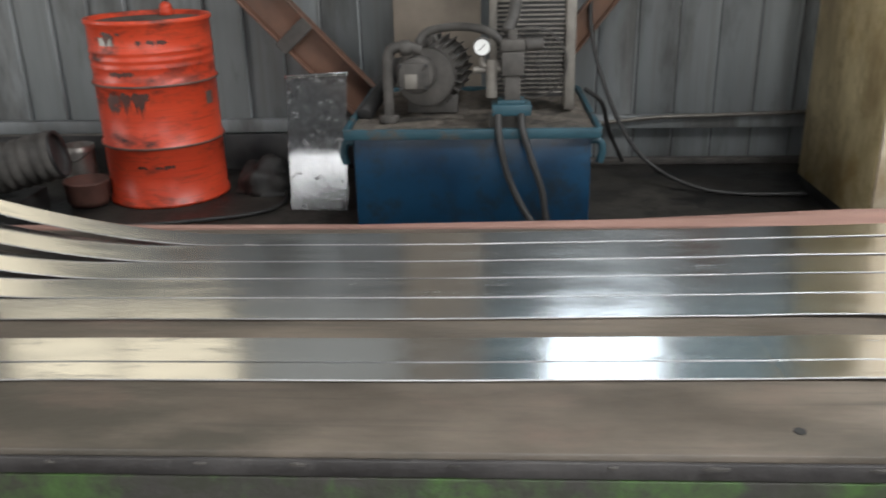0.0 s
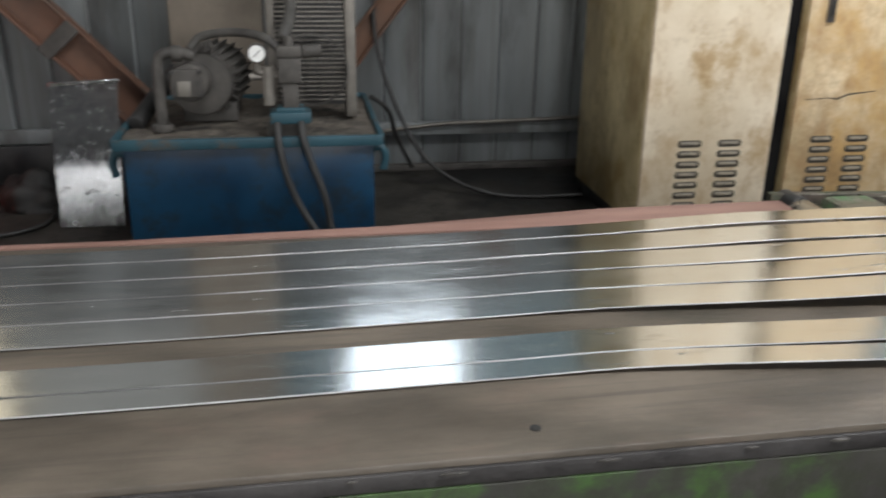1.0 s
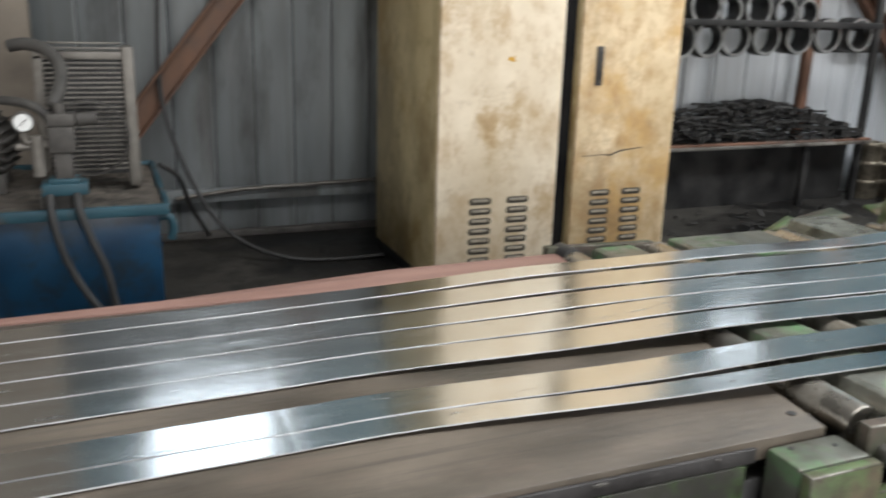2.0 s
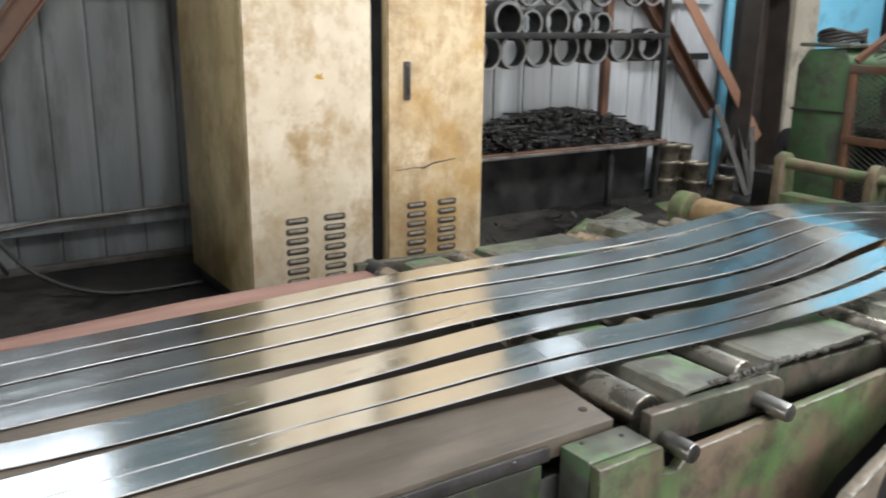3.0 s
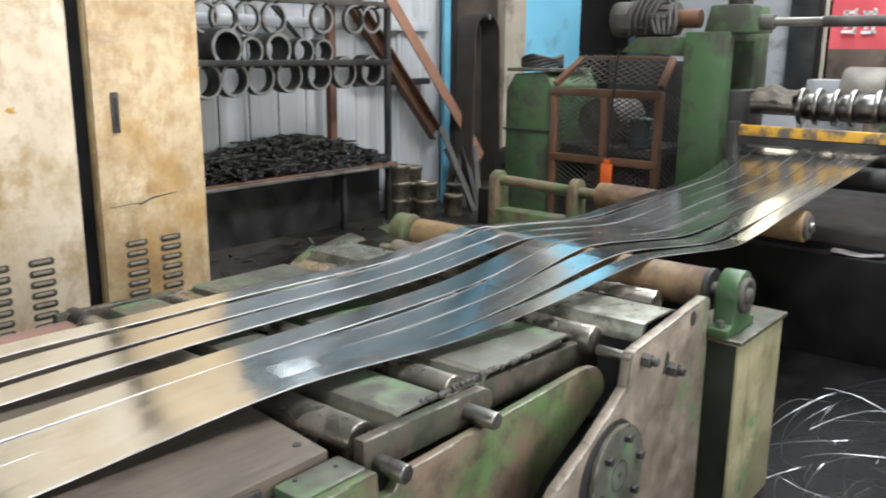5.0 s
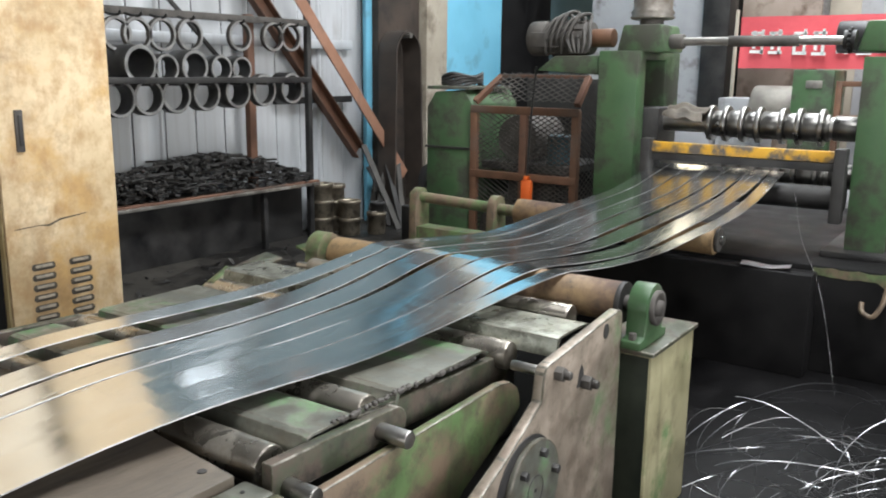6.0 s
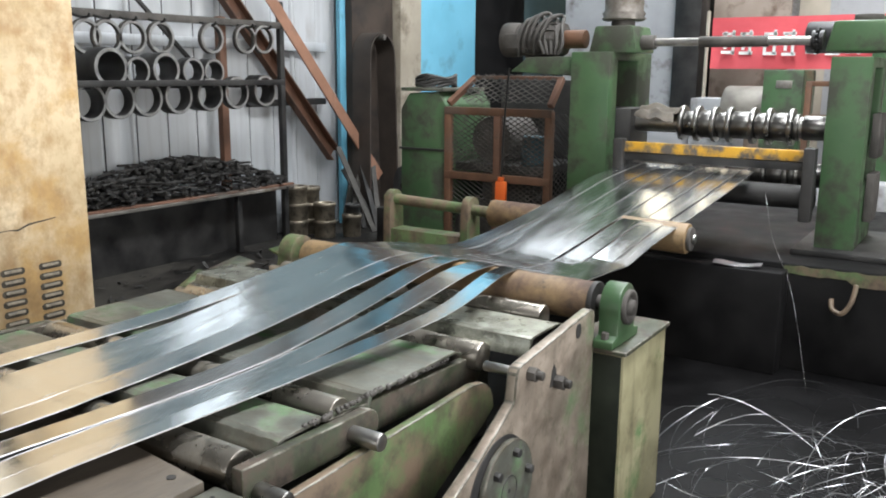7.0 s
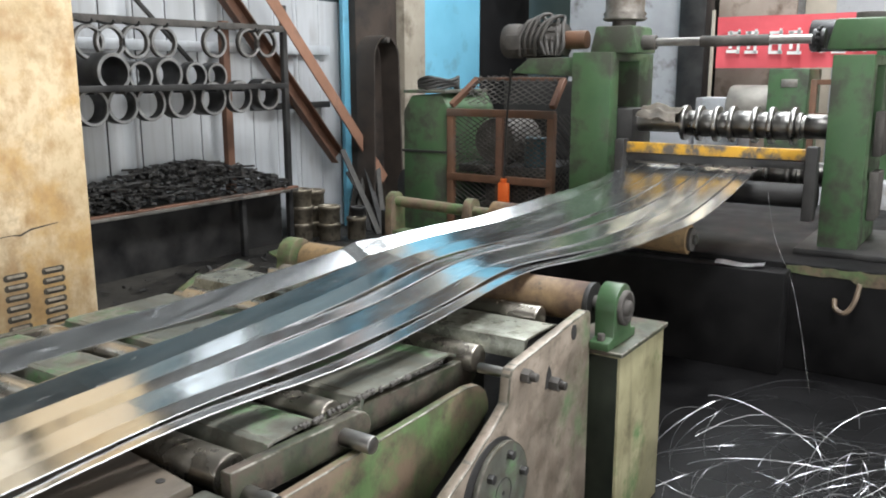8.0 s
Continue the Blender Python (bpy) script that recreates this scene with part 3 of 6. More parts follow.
for x in (-3.6, -1.6, 0.3, 1.25):
    bm = B()
    box(bm, x - 0.05, x + 0.05, 1.02, 1.12, 0, TZ - 0.045, 0.004)
    part("leg", bm, "green", table)
    bm = B()
    box(bm, x - 0.05, x + 0.05, 1.78, 1.88, 0, TZ - 0.045, 0.004)
    part("leg", bm, "green", table)
bm = B()
slab(bm, [(1.385, 0.906), (1.385, 0.982), (1.535, 0.982), (1.535, 0.906)], "z", 0.10, 0.562, 0.006)
worn_edges(part("end_block", bm, "deck", table, "rubbed green steel end block"))
for x, y in ((0.624, 1.044), (1.491, 1.041), (1.42, 0.965), (1.50, 0.95)):
    bm = B()
    z = TZ if y > 1 else 0.562
    cyl(bm, (x, y, z - 0.001), (x, y, z + 0.002), 0.0085 if y > 1 else 0.004, 14)
    part("bolt", bm, "black", table, "dark sunken screw head")
for k in range(13):
    bm = B()
    x = -1.0 + 0.19 * k + 0.03 * math.sin(k * 2.1)
    bmesh.ops.create_icosphere(bm, subdivisions=1, radius=random.uniform(0.003, 0.006), matrix=Matrix.Translation((x, 0.976, TZ - 0.016)) @ Matrix.Diagonal((random.uniform(1, 4), 0.7, 0.7, 1)))
    part("grease_lump", bm, "iron", table)

# ---- roller section ----
rt = thing("roller_section", (2.1, 1.4, 0), "worn green roller section with steel rollers and deck plates", "roller table")
for x, r, z, y0, y1, mt in ((1.60, 0.040, 0.560, 0.985, 1.98, "roll"), (1.875, 0.036, 0.572, 0.985, 1.98, "roll"),
                            (2.36, 0.036, 0.572, 0.925, 2.0, "roll"), (2.638, 0.034, 0.612, 0.895, 1.86, "roll")):
    bm = B()
    cyl(bm, (x, y0, z), (x, y1, z), r, 28, bev=0.006)
    ro = part("roller", bm, mt, rt, "oiled steel roller")
    bm = B()
    cyl(bm, (x, y0 + 0.003, z), (x, y1 + 0.06, z), r * 0.42, 16, bev=0.002)
    part("axle", bm, "steel", ro)


def deck(x0, x1, y0, y1, z, lip, drop, label, material="deck"):
    bm = B()
    poly = [(x0 - 0.012, z - 0.05), (x0, z - 0.004), (x0 + 0.015, z), (x1 - lip, z), (x1, z - drop), (x1 - 0.004, z - drop - 0.006), (x1 - lip - 0.002, z - 0.007), (x0 + 0.015, z - 0.007), (x0 - 0.005, z - 0.05)]
    slab(bm, poly, "y", y0, y1, 0.0015)
    return worn_edges(part("deck_plate", bm, material, rt, label))


deck(1.665, 1.815, 0.955, 1.98, 0.603, 0.03, 0.012, "green-grey deck plate")
deck(1.93, 2.30, 0.952, 2.0, 0.606, 0.03, 0.012, "grey oily deck plate")
deck(2.40, 2.585, 0.815, 2.02, 0.630, 0.03, 0.010, "pale rubbed deck plate", "deck_pale")
# near side bars with rounded ends


def rounded_bar(x0, x1, z0, z1, ya, yb, material, name, parent, tilt=0.0):
    r = (z1 - z0) / 2
    c0, c1 = (x0, (z0 + z1) / 2), (x1 - r, (z0 + z1) / 2 + tilt)
    poly = [(x0, z0), (x1 - r, z0 + tilt)]
    poly += [(c1[0] + r * math.sin(a), c1[1] - r * math.cos(a)) for a in np.linspace(0.2, math.pi - 0.2, 9)]
    poly += [(x1 - r, z1 + tilt), (x0, z1)]
    bm = B()
    slab(bm, poly, "y", ya, yb, 0.003)
    return worn_edges(part(name, bm, material, parent))


for ya, yb in ((0.925, 0.951), (2.03, 2.055)):
    rounded_bar(1.545, 1.93, 0.532, 0.600, ya, yb, "greendark", "side_bar", rt, -0.010)
    rounded_bar(1.80, 2.40, 0.522, 0.594, ya + 0.028 if ya < 1 else ya - 0.028, yb + 0.026 if ya < 1 else yb - 0.028, "greendark", "side_bar", rt, -0.026)
bm = B()
for k in range(46):
    x = 1.74 + 0.011 * k + random.uniform(-0.004, 0.004)
    bmesh.ops.create_icosphere(bm, subdivisions=1, radius=random.uniform(0.004, 0.0085), matrix=Matrix.Translation((x, 0.955 + random.uniform(-0.004, 0.004), 0.603 - 0.03 * max(0.0, x - 1.95))))
tagged(part("weld_bead", bm, "iron", rt), "rough weld bead along the deck edge", "", "", "stuff")
for x, z, y in ((1.582, 0.545, 0.862), (1.842, 0.557, 0.856)):
    bm = B()
    cyl(bm, (x, y - 0.006, z), (x, 0.96, z), 0.0185, 22, bev=0.003)
    part("pin", bm, "steel", rt, "bright round steel pin")
bm = B()
poly = [(1.36, 0.0), (1.385, 0.10), (1.385, 0.560), (1.535, 0.560), (1.540, 0.505), (1.575, 0.505), (1.60, 0.531), (2.24, 0.543), (2.29, 0.534), (2.322, 0.512), (2.336, 0.485), (2.34, 0.455), (2.30, 0.43), (2.09, 0.335), (1.72, 0.06), (1.68, 0.0)]
slab(bm, poly, "y", 0.882, 0.904, 0.003)
worn_edges(part("gusset_plate", bm, "green", rt, "green gusset plate worn to brown metal"))
bm = B()
box(bm, 1.30, 2.5, 0.99, 1.02, 0.0, 0.50, 0.004)
part("bed", bm, "dark", rt, "dark bed frame under the rollers")
bm = B()
box(bm, 1.40, 2.5, 1.95, 2.0, 0.0, 0.52, 0.004)
part("bed", bm, "dark", rt)
bm = B()
slab(bm, [(0.985, 0.30), (1.98, 0.30), (1.98, 0.31), (0.985, 0.31)], "x", 1.5, 2.6)
part("drip_tray", bm, "oil_and_shade", rt)
# far side flaps
for quad, mt in ((((2.50, 2.02, 0.605), (2.66, 2.02, 0.62), (2.68, 2.12, 0.625), (2.52, 2.12, 0.60)), "greendark"), (((2.40, 2.03, 0.598), (2.50, 2.03, 0.606), (2.52, 2.15, 0.60), (2.36, 2.10, 0.56)), "green"),
                 (((2.84, 2.06, 0.60), (3.02, 2.06, 0.61), (3.03, 2.15, 0.62), (2.86, 2.15, 0.615)), "green")):
    bm = B()
    lo = [bm.verts.new((x, y, z - 0.008)) for x, y, z in quad]
    hi = [bm.verts.new(q) for q in quad]
    bm.faces.new(lo[::-1])
    bm.faces.new(hi)
    for k in range(4):
        bm.faces.new((lo[k], lo[(k + 1) % 4], hi[(k + 1) % 4], hi[k]))
    part("flap", bm, mt, rt, "bent green-grey side flap")
bm = B()
cyl(bm, (1.60, 1.98, 0.575), (1.60, 2.06, 0.575), 0.03, 18, bev=0.004)
part("roller_cap", bm, "dark", rt)

# swing plate with flange
sp = thing("swing_plate", (2.3, 0.76, 0), "heavy bare steel side plate with a bolted round flange", "machine plate")
bm = B()
poly = [(1.50, 0.0), (1.93, 0.40), (2.06, 0.455), (2.212, 0.536), (2.222, 0.60), (2.232, 0.614), (2.252, 0.618), (2.63, 0.658), (2.652, 0.652), (2.658, 0.635), (2.658, 0.0)]
slab(bm, poly, "y", 0.757, 0.785, 0.004)
worn_edges(part("plate", bm, "plate", sp))
FX, FZ = 2.165, 0.347
# offset dark disc stands in for the shadow crescent beside the flange
bm = B()
cyl(bm, (FX - 0.016, 0.7575, FZ - 0.004), (FX - 0.016, 0.7545, FZ - 0.004), 0.134, 44, bev=0.001)
part("flange_seat", bm, "dark", sp, "dark disc standing in for the shadow round the flange")
bm = B()
cyl(bm, (FX, 0.7545, FZ), (FX, 0.740, FZ), 0.118, 44, bev=0.004)
fl = worn_edges(part("flange", bm, "deck", sp, "round bolted flange"))
bm = B()
lathe(bm, [(0.034, 0.0), (0.034, 0.001), (0.036, 0.001), (0.036, 0.0)], Matrix.Translation((FX, 0.740, FZ)) @ pose(0, 0, 0, 90), 40)
part("hub", bm, "dark", fl, "scribed circle")
bm = B()
cyl(bm, (FX, 0.7402, FZ), (FX, 0.739, FZ), 0.005, 12)
part("centre_mark", bm, "black", fl)
for k in range(6):
    a = radians(14 + 61 * k)
    bm = B()
    cyl(bm, (FX + 0.088 * math.cos(a), 0.7405, FZ + 0.088 * math.sin(a)), (FX + 0.088 * math.cos(a), 0.726, FZ + 0.088 * math.sin(a)), 0.0115, 6, bev=0.001)
    part("bolt", bm, "dark", fl, "dark hexagon bolt")
for x, z, r, l in ((2.280, 0.587, 0.0175, 0.022), (2.425, 0.522, 0.018, 0.026)):
    bm = B()
    cyl(bm, (x, 0.757, z), (x, 0.757 - l, z), r, 6, bev=0.002)
    b = part("nut", bm, "iron" if r < 0.02 else "dark", sp, "greasy hexagon nut")
    bm = B()
    cyl(bm, (x, 0.757 - l, z), (x, 0.757 - l - 0.016, z), r * 0.6, 14, bev=0.002)
    part("stud", bm, "iron", b)
bm = B()
slab(bm, [(2.392, 0.515), (2.402, 0.555), (2.413, 0.57), (2.424, 0.555), (2.428, 0.53), (2.44, 0.515)], "y", 0.7555, 0.758)
part("slot", bm, "black", sp, "dark slot in the plate")
bm = B()
slab(bm, [(2.55 + 0.014 * math.cos(a), 0.62 + 0.02 * math.sin(a)) for a in np.linspace(0, 6.0, 16)], "y", 0.7545, 0.758)
part("hole", bm, "black", sp, "dark bolt hole")
bm = B()
cyl(bm, (2.262, 0.785, 0.590), (2.262, 0.865, 0.590), 0.012, 18, bev=0.002)
part("spacer", bm, "steel", sp, "bright spacer rod")

# bearing post and tan roller
post = thing("bearing_post", (2.83, 0.75, 0), "green painted box post with a pillow bearing on top", "post")
bm = B()
box(bm, 2.665, 3.0, 0.672, 0.86, 0, 0.535, 0.006)
part("column", bm, "olive", post, "olive green box column")
bm = B()
box(bm, 2.654, 3.008, 0.664, 0.868, 0.535, 0.548, 0.003)
worn_edges(part("cap_plate", bm, "greendark", post))
# thin cladding, much darker than the column, on its -x side
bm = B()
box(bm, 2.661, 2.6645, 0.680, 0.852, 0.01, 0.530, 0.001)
part("side_face", bm, "blackgreen", post, "blackish green side face")
bm = B()
RX, RZ = 2.74, 0.649
slab(bm, [(RX - 0.095, 0.549), (RX + 0.095, 0.549), (RX + 0.095, 0.572), (RX + 0.062, 0.578)] + [(RX + 0.062 * math.cos(a), RZ + 0.066 * math.sin(a)) for a in np.linspace(-0.2, math.pi + 0.2, 16)] + [(RX - 0.062, 0.578), (RX - 0.095, 0.572)], "y", 0.700, 0.756, 0.004)
pb = part("pillow_block", bm, "green_top", post, "green cast pillow block")
bm = B()
lathe(bm, [(0.048, 0.0), (0.048, 0.012), (0.036, 0.012), (0.034, 0.003), (0.022, 0.003), (0.022, 0.018), (0.0, 0.018)], Matrix.Translation((RX, 0.700, RZ)) @ pose(0, 0, 0, 90))
part("bearing", bm, "iron", pb, "dark grey bearing ring")
for s in (-1, 1):
    bm = B()
    cyl(bm, (RX + s * 0.079, 0.728, 0.572), (RX + s * 0.079, 0.728, 0.592), 0.011, 6, bev=0.001)
    part("bolt", bm, "iron", pb)
ra = thing("deflector_roller", (RX, 1.25, RZ), "long tan coated roller between bearings", "roller")
bm = B()
cyl(bm, (RX, 0.790, RZ), (RX, 1.84, RZ), 0.056, 36, bev=0.006)
part("barrel", bm, "rollbrown", ra)
bm = B()
cyl(bm, (RX, 0.72, RZ), (RX, 1.90, RZ), 0.022, 18)
part("shaft", bm, "iron", ra)
bm = B()
cyl(bm, (RX, 0.783, RZ), (RX, 0.798, RZ), 0.0575, 36, bev=0.002)
part("collar", bm, "black", ra)
post2 = thing("bearing_post", (RX, 1.95, 0), "grimy green post with a bearing at the far roller end", "post")
bm = B()
box(bm, RX - 0.14, RX + 0.16, 1.90, 2.04, 0, 0.545, 0.006)
part("column", bm, "green", post2)
bm = B()
slab(bm, [(RX - 0.09, 0.546), (RX + 0.09, 0.546)] + [(RX + 0.062 * math.cos(a), RZ + 0.066 * math.sin(a)) for a in np.linspace(-0.2, math.pi + 0.2, 14)], "y", 1.87, 1.93, 0.004)
part("pillow_block", bm, "green", post2)

# second roller on its bracket, before the slitter
rb = thing("guide_roller", (3.93, 1.6, 0), "tan roller on a green bracket frame before the slitter", "roller")
bm = B()
cyl(bm, (3.93, 0.90, 0.622), (3.93, 1.80, 0.640), 0.062, 32, bev=0.006)
barrel = part("barrel", bm, "rollbrown", rb)
bm = B()
cyl(bm, (3.93, 0.885, 0.622), (3.93, 0.90, 0.622), 0.048, 26, bev=0.003)
part("end_cap", bm, "iron", barrel, "dark round end cap")
bm = B()
cyl(bm, (3.93, 0.872, 0.622), (3.93, 0.885, 0.622), 0.02, 18, bev=0.002)
part("axle_tip", bm, "steel", barrel)
bm = B()
cyl(bm, (3.93, 1.80, 0.640), (3.93, 2.40, 0.66), 0.026, 20)
part("shaft", bm, "green", rb)
for y in (1.92, 2.36):
    bm = B()
    slab(bm, [(3.86, 0.0), (4.0, 0.0), (3.985, 0.62)] + [(3.93 + 0.05 * math.cos(a), 0.655 + 0.05 * math.sin(a)) for a in np.linspace(0, math.pi, 9)] + [(3.875, 0.62)], "y", y - 0.02, y + 0.02, 0.003)
    part("bracket", bm, "green", rb, "green bracket plate")
bm = B()
box(bm, 3.88, 3.98, 1.95, 2.34, 0.2, 0.52, 0.004)
part("panel", bm, "green", rb)

# ---- the slitting machine ----
sl = thing("slitting_machine", (4.95, 1.1, 0), "green rotary slitting machine with steel disc cutters", "machine")
bm = B()
box(bm, 4.40, 6.2, -0.9, 1.86, 0.0, 0.475, 0.012)
base = part("base", bm, "oil_and_shade", sl, "black oil-soaked machine base")
bm = B()
box(bm, 4.28, 4.40, 0.60, 1.70, 0.0, 0.45, 0.01)
part("oil_tray", bm, "oil_and_shade", base, "black oily tray with a glossy top")


def hollow_post(y0, y1, x0, x1, z0, z1, wx0, wx1, wz0, wz1, name):
    """A housing with a window through it along y."""
    bm = B()
    loops = []
    for y in (y0, y1):
        loops.append([bm.verts.new((x, y, z)) for x, z in ((x0, z0), (x1, z0), (x1, z1), (x0, z1))])
        loops.append([bm.verts.new((x, y, z)) for x, z in ((wx0, wz0), (wx1, wz0), (wx1, wz1), (wx0, wz1))])
    oa, ia, ob, ib = loops
    for k in range(4):
        j = (k + 1) % 4
        for q in ((oa[k], oa[j], ia[j], ia[k]), (ob[j], ob[k], ib[k], ib[j]), (oa[j], oa[k], ob[k], ob[j]), (ia[k], ia[j], ib[j], ib[k])):
            bm.faces.new(q)
    bmesh.ops.recalc_face_normals(bm, faces=list(bm.faces))
    hard = [e for e in bm.edges if e.calc_face_angle(0) > 0.5]
    bmesh.ops.bevel(bm, geom=hard, offset=0.006, segments=2, affect="EDGES", profile=0.5)
    return part(name, bm, "green_top", sl, "green painted slitter housing")


hollow_post(1.578, 1.790, 4.69, 5.29, 0.475, 1.372, 4.80, 5.08, 0.80, 1.33, "housing")
h2 = hollow_post(0.395, 0.56, 4.69, 5.20, 0.50, 1.345, 4.80, 5.08, 0.78, 1.30, "housing")
bm = B()
box(bm, 4.81, 5.07, 1.50, 1.74, 0.80, 1.09, 0.006)
part("bearing_chock", bm, "dark", sl)
for z, w in ((1.0, 0.20), (0.72, 0.22)):
    bm = B()
    slab(bm, [(4.86, z - w / 2), (5.04, z - w / 2), (5.06, z), (5.04, z + w / 2), (4.86, z + w / 2)], "y", 0.355, 0.393, 0.006)
    part("cover_plate", bm, "iron", h2, "grey cast cover plate")
bm = B()
box(bm, 4.60, 5.30, 0.20, 0.64, 0.475, 0.502, 0.004)
part("foot_plate", bm, "dark", sl)
bm = B()
slab(bm, [(y, 0.466 + 0.004 * math.sin(y * 60)) for y in np.linspace(-0.2, 0.62, 24)] + [(y, 0.435 - 0.030 * abs(noise.noise(Vector((y * 16, 2, 0)))) - 0.02 * (y < 0.35)) for y in np.linspace(0.62, -0.2, 24)], "x", 4.396, 4.3985)
part("paint_patch", bm, "green", base, "flaking green paint patch")
bm = B()
pipe(bm, [(4.385, 0.33, 0.42), (4.36, 0.34, 0.35), (4.35, 0.37, 0.30), (4.36, 0.41, 0.31), (4.385, 0.42, 0.345)], 0.0105, 10)
part("hook", bm, "green", base, "bent grimy green lifting hook")
# arbors with cutters
for z, name in ((1.022, "upper_arbor"), (0.80, "lower_arbor")):
    bm = B()
    cyl(bm, (4.92, 0.57, z), (4.92, 1.51, z), 0.05, 28)
    ar = part(name, bm, "steel", sl, "bright steel arbor")
    edges = (1.345, 1.26, 1.185, 1.10, 1.025, 0.916, 0.84, 0.74, 0.69)
    for k in range(1, 8):
        y = edges[k]
        bm = B()
        cyl(bm, (4.92, y - 0.011, z), (4.92, y + 0.011, z), 0.088, 40, bev=0.004)
        part("cutter", bm, "bright", ar, "bright disc cutter")
        bm = B()
        cyl(bm, (4.92, edges[k + 1] + 0.013, z), (4.92, y - 0.013, z), 0.063 if k % 2 else 0.067, 30, bev=0.004)
        part("spacer", bm, "toolsteel", ar, "steel spacer ring")
    bm = B()
    cyl(bm, (4.92, 0.585, z), (4.92, 0.688, z), 0.058, 30, bev=0.004)
    part("sleeve", bm, "toolsteel", ar, "plain steel sleeve")
bm = B()
box(bm, 4.655, 4.69, 0.60, 1.50, 0.885, 0.935, 0.004)
part("guard_bar", bm, "yellow", sl, "chipped yellow guard bar")
bm = B()
box(bm, 4.66, 4.685, 0.58, 1.51, 0.845, 0.883, 0.003)
part("guide_bar", bm, "dark", sl)
bm = B()
cyl(bm, (4.72, 0.58, 0.72), (4.72, 1.51, 0.72), 0.055, 26)
part("pinch_roll", bm, "dark", sl, "black oily pinch roll")
for y in (0.60, 1.49):
    bm = B()
    box(bm, 4.62, 4.69, y - 0.025, y + 0.025, 0.62, 0.95, 0.006)
    part("roll_bracket", bm, "dark", sl)
# top gear
for y0, y1 in ((1.46, 1.72), (0.30, 0.60)):
    bm = B()
    slab(bm, [(y0, 1.366), (y1, 1.366), (y1 - 0.03, 1.50), (y0 + 0.03, 1.50)], "x", 4.74, 5.0, 0.012)
    g = part("screw_box", bm, "green_top", sl, "green cast screw-down box")
    bm = B()
    cyl(bm, (4.87, (y0 + y1) / 2, 1.50), (4.87, (y0 + y1) / 2, 1.53), 0.06, 24, bev=0.006)
    part("gland", bm, "iron", g)
bm = B()
lathe(bm, [(0.0, 0), (0.10, 0.0), (0.115, 0.012), (0.10, 0.02), (0.112, 0.035), (0.098, 0.05), (0.10, 0.16), (0.104, 0.17), (0.10, 0.30), (0.09, 0.44), (0.0, 0.44)], Matrix.Translation((4.90, 1.60, 1.53)), 32)
part("dust_sleeve", bm, "tin", sl, "shiny sheet metal dust sleeve")
bm = B()
cyl(bm, (4.83, 0.62, 1.418), (4.83, 1.44, 1.418), 0.020, 20)
ts = part("cross_shaft", bm, "steel", sl, "steel cross shaft")
bm = B()
cyl(bm, (4.83, 0.86, 1.418), (4.83, 1.18, 1.418), 0.026, 20, bev=0.003)
part("sleeve", bm, "iron", ts)
bm = B()
cyl(bm, (4.83, 1.40, 1.418), (4.83, 1.47, 1.418), 0.036, 20, bev=0.004)
part("sleeve", bm, "iron", ts)
bm = B()
for k in range(14):
    a = 2 * math.pi * k / 14
    bmesh.ops.create_icosphere(bm, subdivisions=1, radius=0.011, matrix=Matrix.Translation((4.83 + 0.05 * math.cos(a), 0.645, 1.418 + 0.05 * math.sin(a))))
cyl(bm, (4.83, 0.62, 1.418), (4.83, 0.67, 1.418), 0.045, 20)
part("chain_coupling", bm, "dark", ts, "black chain coupling")
# adjusting motor on the far housing
am = thing("gear_motor", (4.85, 2.05, 1.28), "dusty grey gear motor on a green bracket", "motor")
bm = B()
cyl(bm, (4.85, 1.90, 1.44), (4.85, 2.16, 1.44), 0.085, 30, bev=0.01)
part("stator", bm, "iron", am)
for k in range(12):
    a = 2 * math.pi * k / 12
    bm = B()
    beam(bm, (4.85 + 0.088 * math.cos(a), 1.93, 1.44 + 0.088 * math.sin(a)), (4.85 + 0.088 * math.cos(a), 2.14, 1.44 + 0.088 * math.sin(a)), 0.006, 0.014, (math.cos(a), 0, math.sin(a)), 0)
    part("fin", bm, "iron", am)
bm = B()
cyl(bm, (4.85, 2.16, 1.44), (4.85, 2.26, 1.44), 0.092, 30, bev=0.012)
part("fan_cover", bm, "iron", am)
bm = B()
box(bm, 4.745, 4.80, 2.13, 2.22, 1.39, 1.47, 0.008)
part("terminal_box", bm, "iron", am)
bm = B()
cyl(bm, (4.85, 1.78, 1.44), (4.85, 1.90, 1.44), 0.048, 24, bev=0.006)
part("coupling", bm, "orange_br", am, "orange-brown coupling")
bm = B()
slab(bm, [(1.78, 1.25), (2.16, 1.27), (2.06, 1.345), (1.78, 1.35)], "x", 4.72, 4.98, 0.006)
part("bracket", bm, "green_top", am, "green motor bracket")
for k in range(5):
    bm = B()
    dy, dz = 0.032 * k, 0.012 * (k % 3)
    pipe(bm, [(4.79, 2.15 - dy, 1.36 + dz), (4.752, 2.13 - dy, 1.45), (4.79, 2.10 - dy * 1.1, 1.535 + dz), (4.87, 2.08 - dy * 1.2, 1.548 + dz), (4.80, 2.04 - dy * 1.1, 1.50), (4.75, 2.00 - dy, 1.42 - dz), (4.745, 1.97 - dy * 0.6, 1.36)], 0.010, 8)
    part("cable", bm, "hose", am)

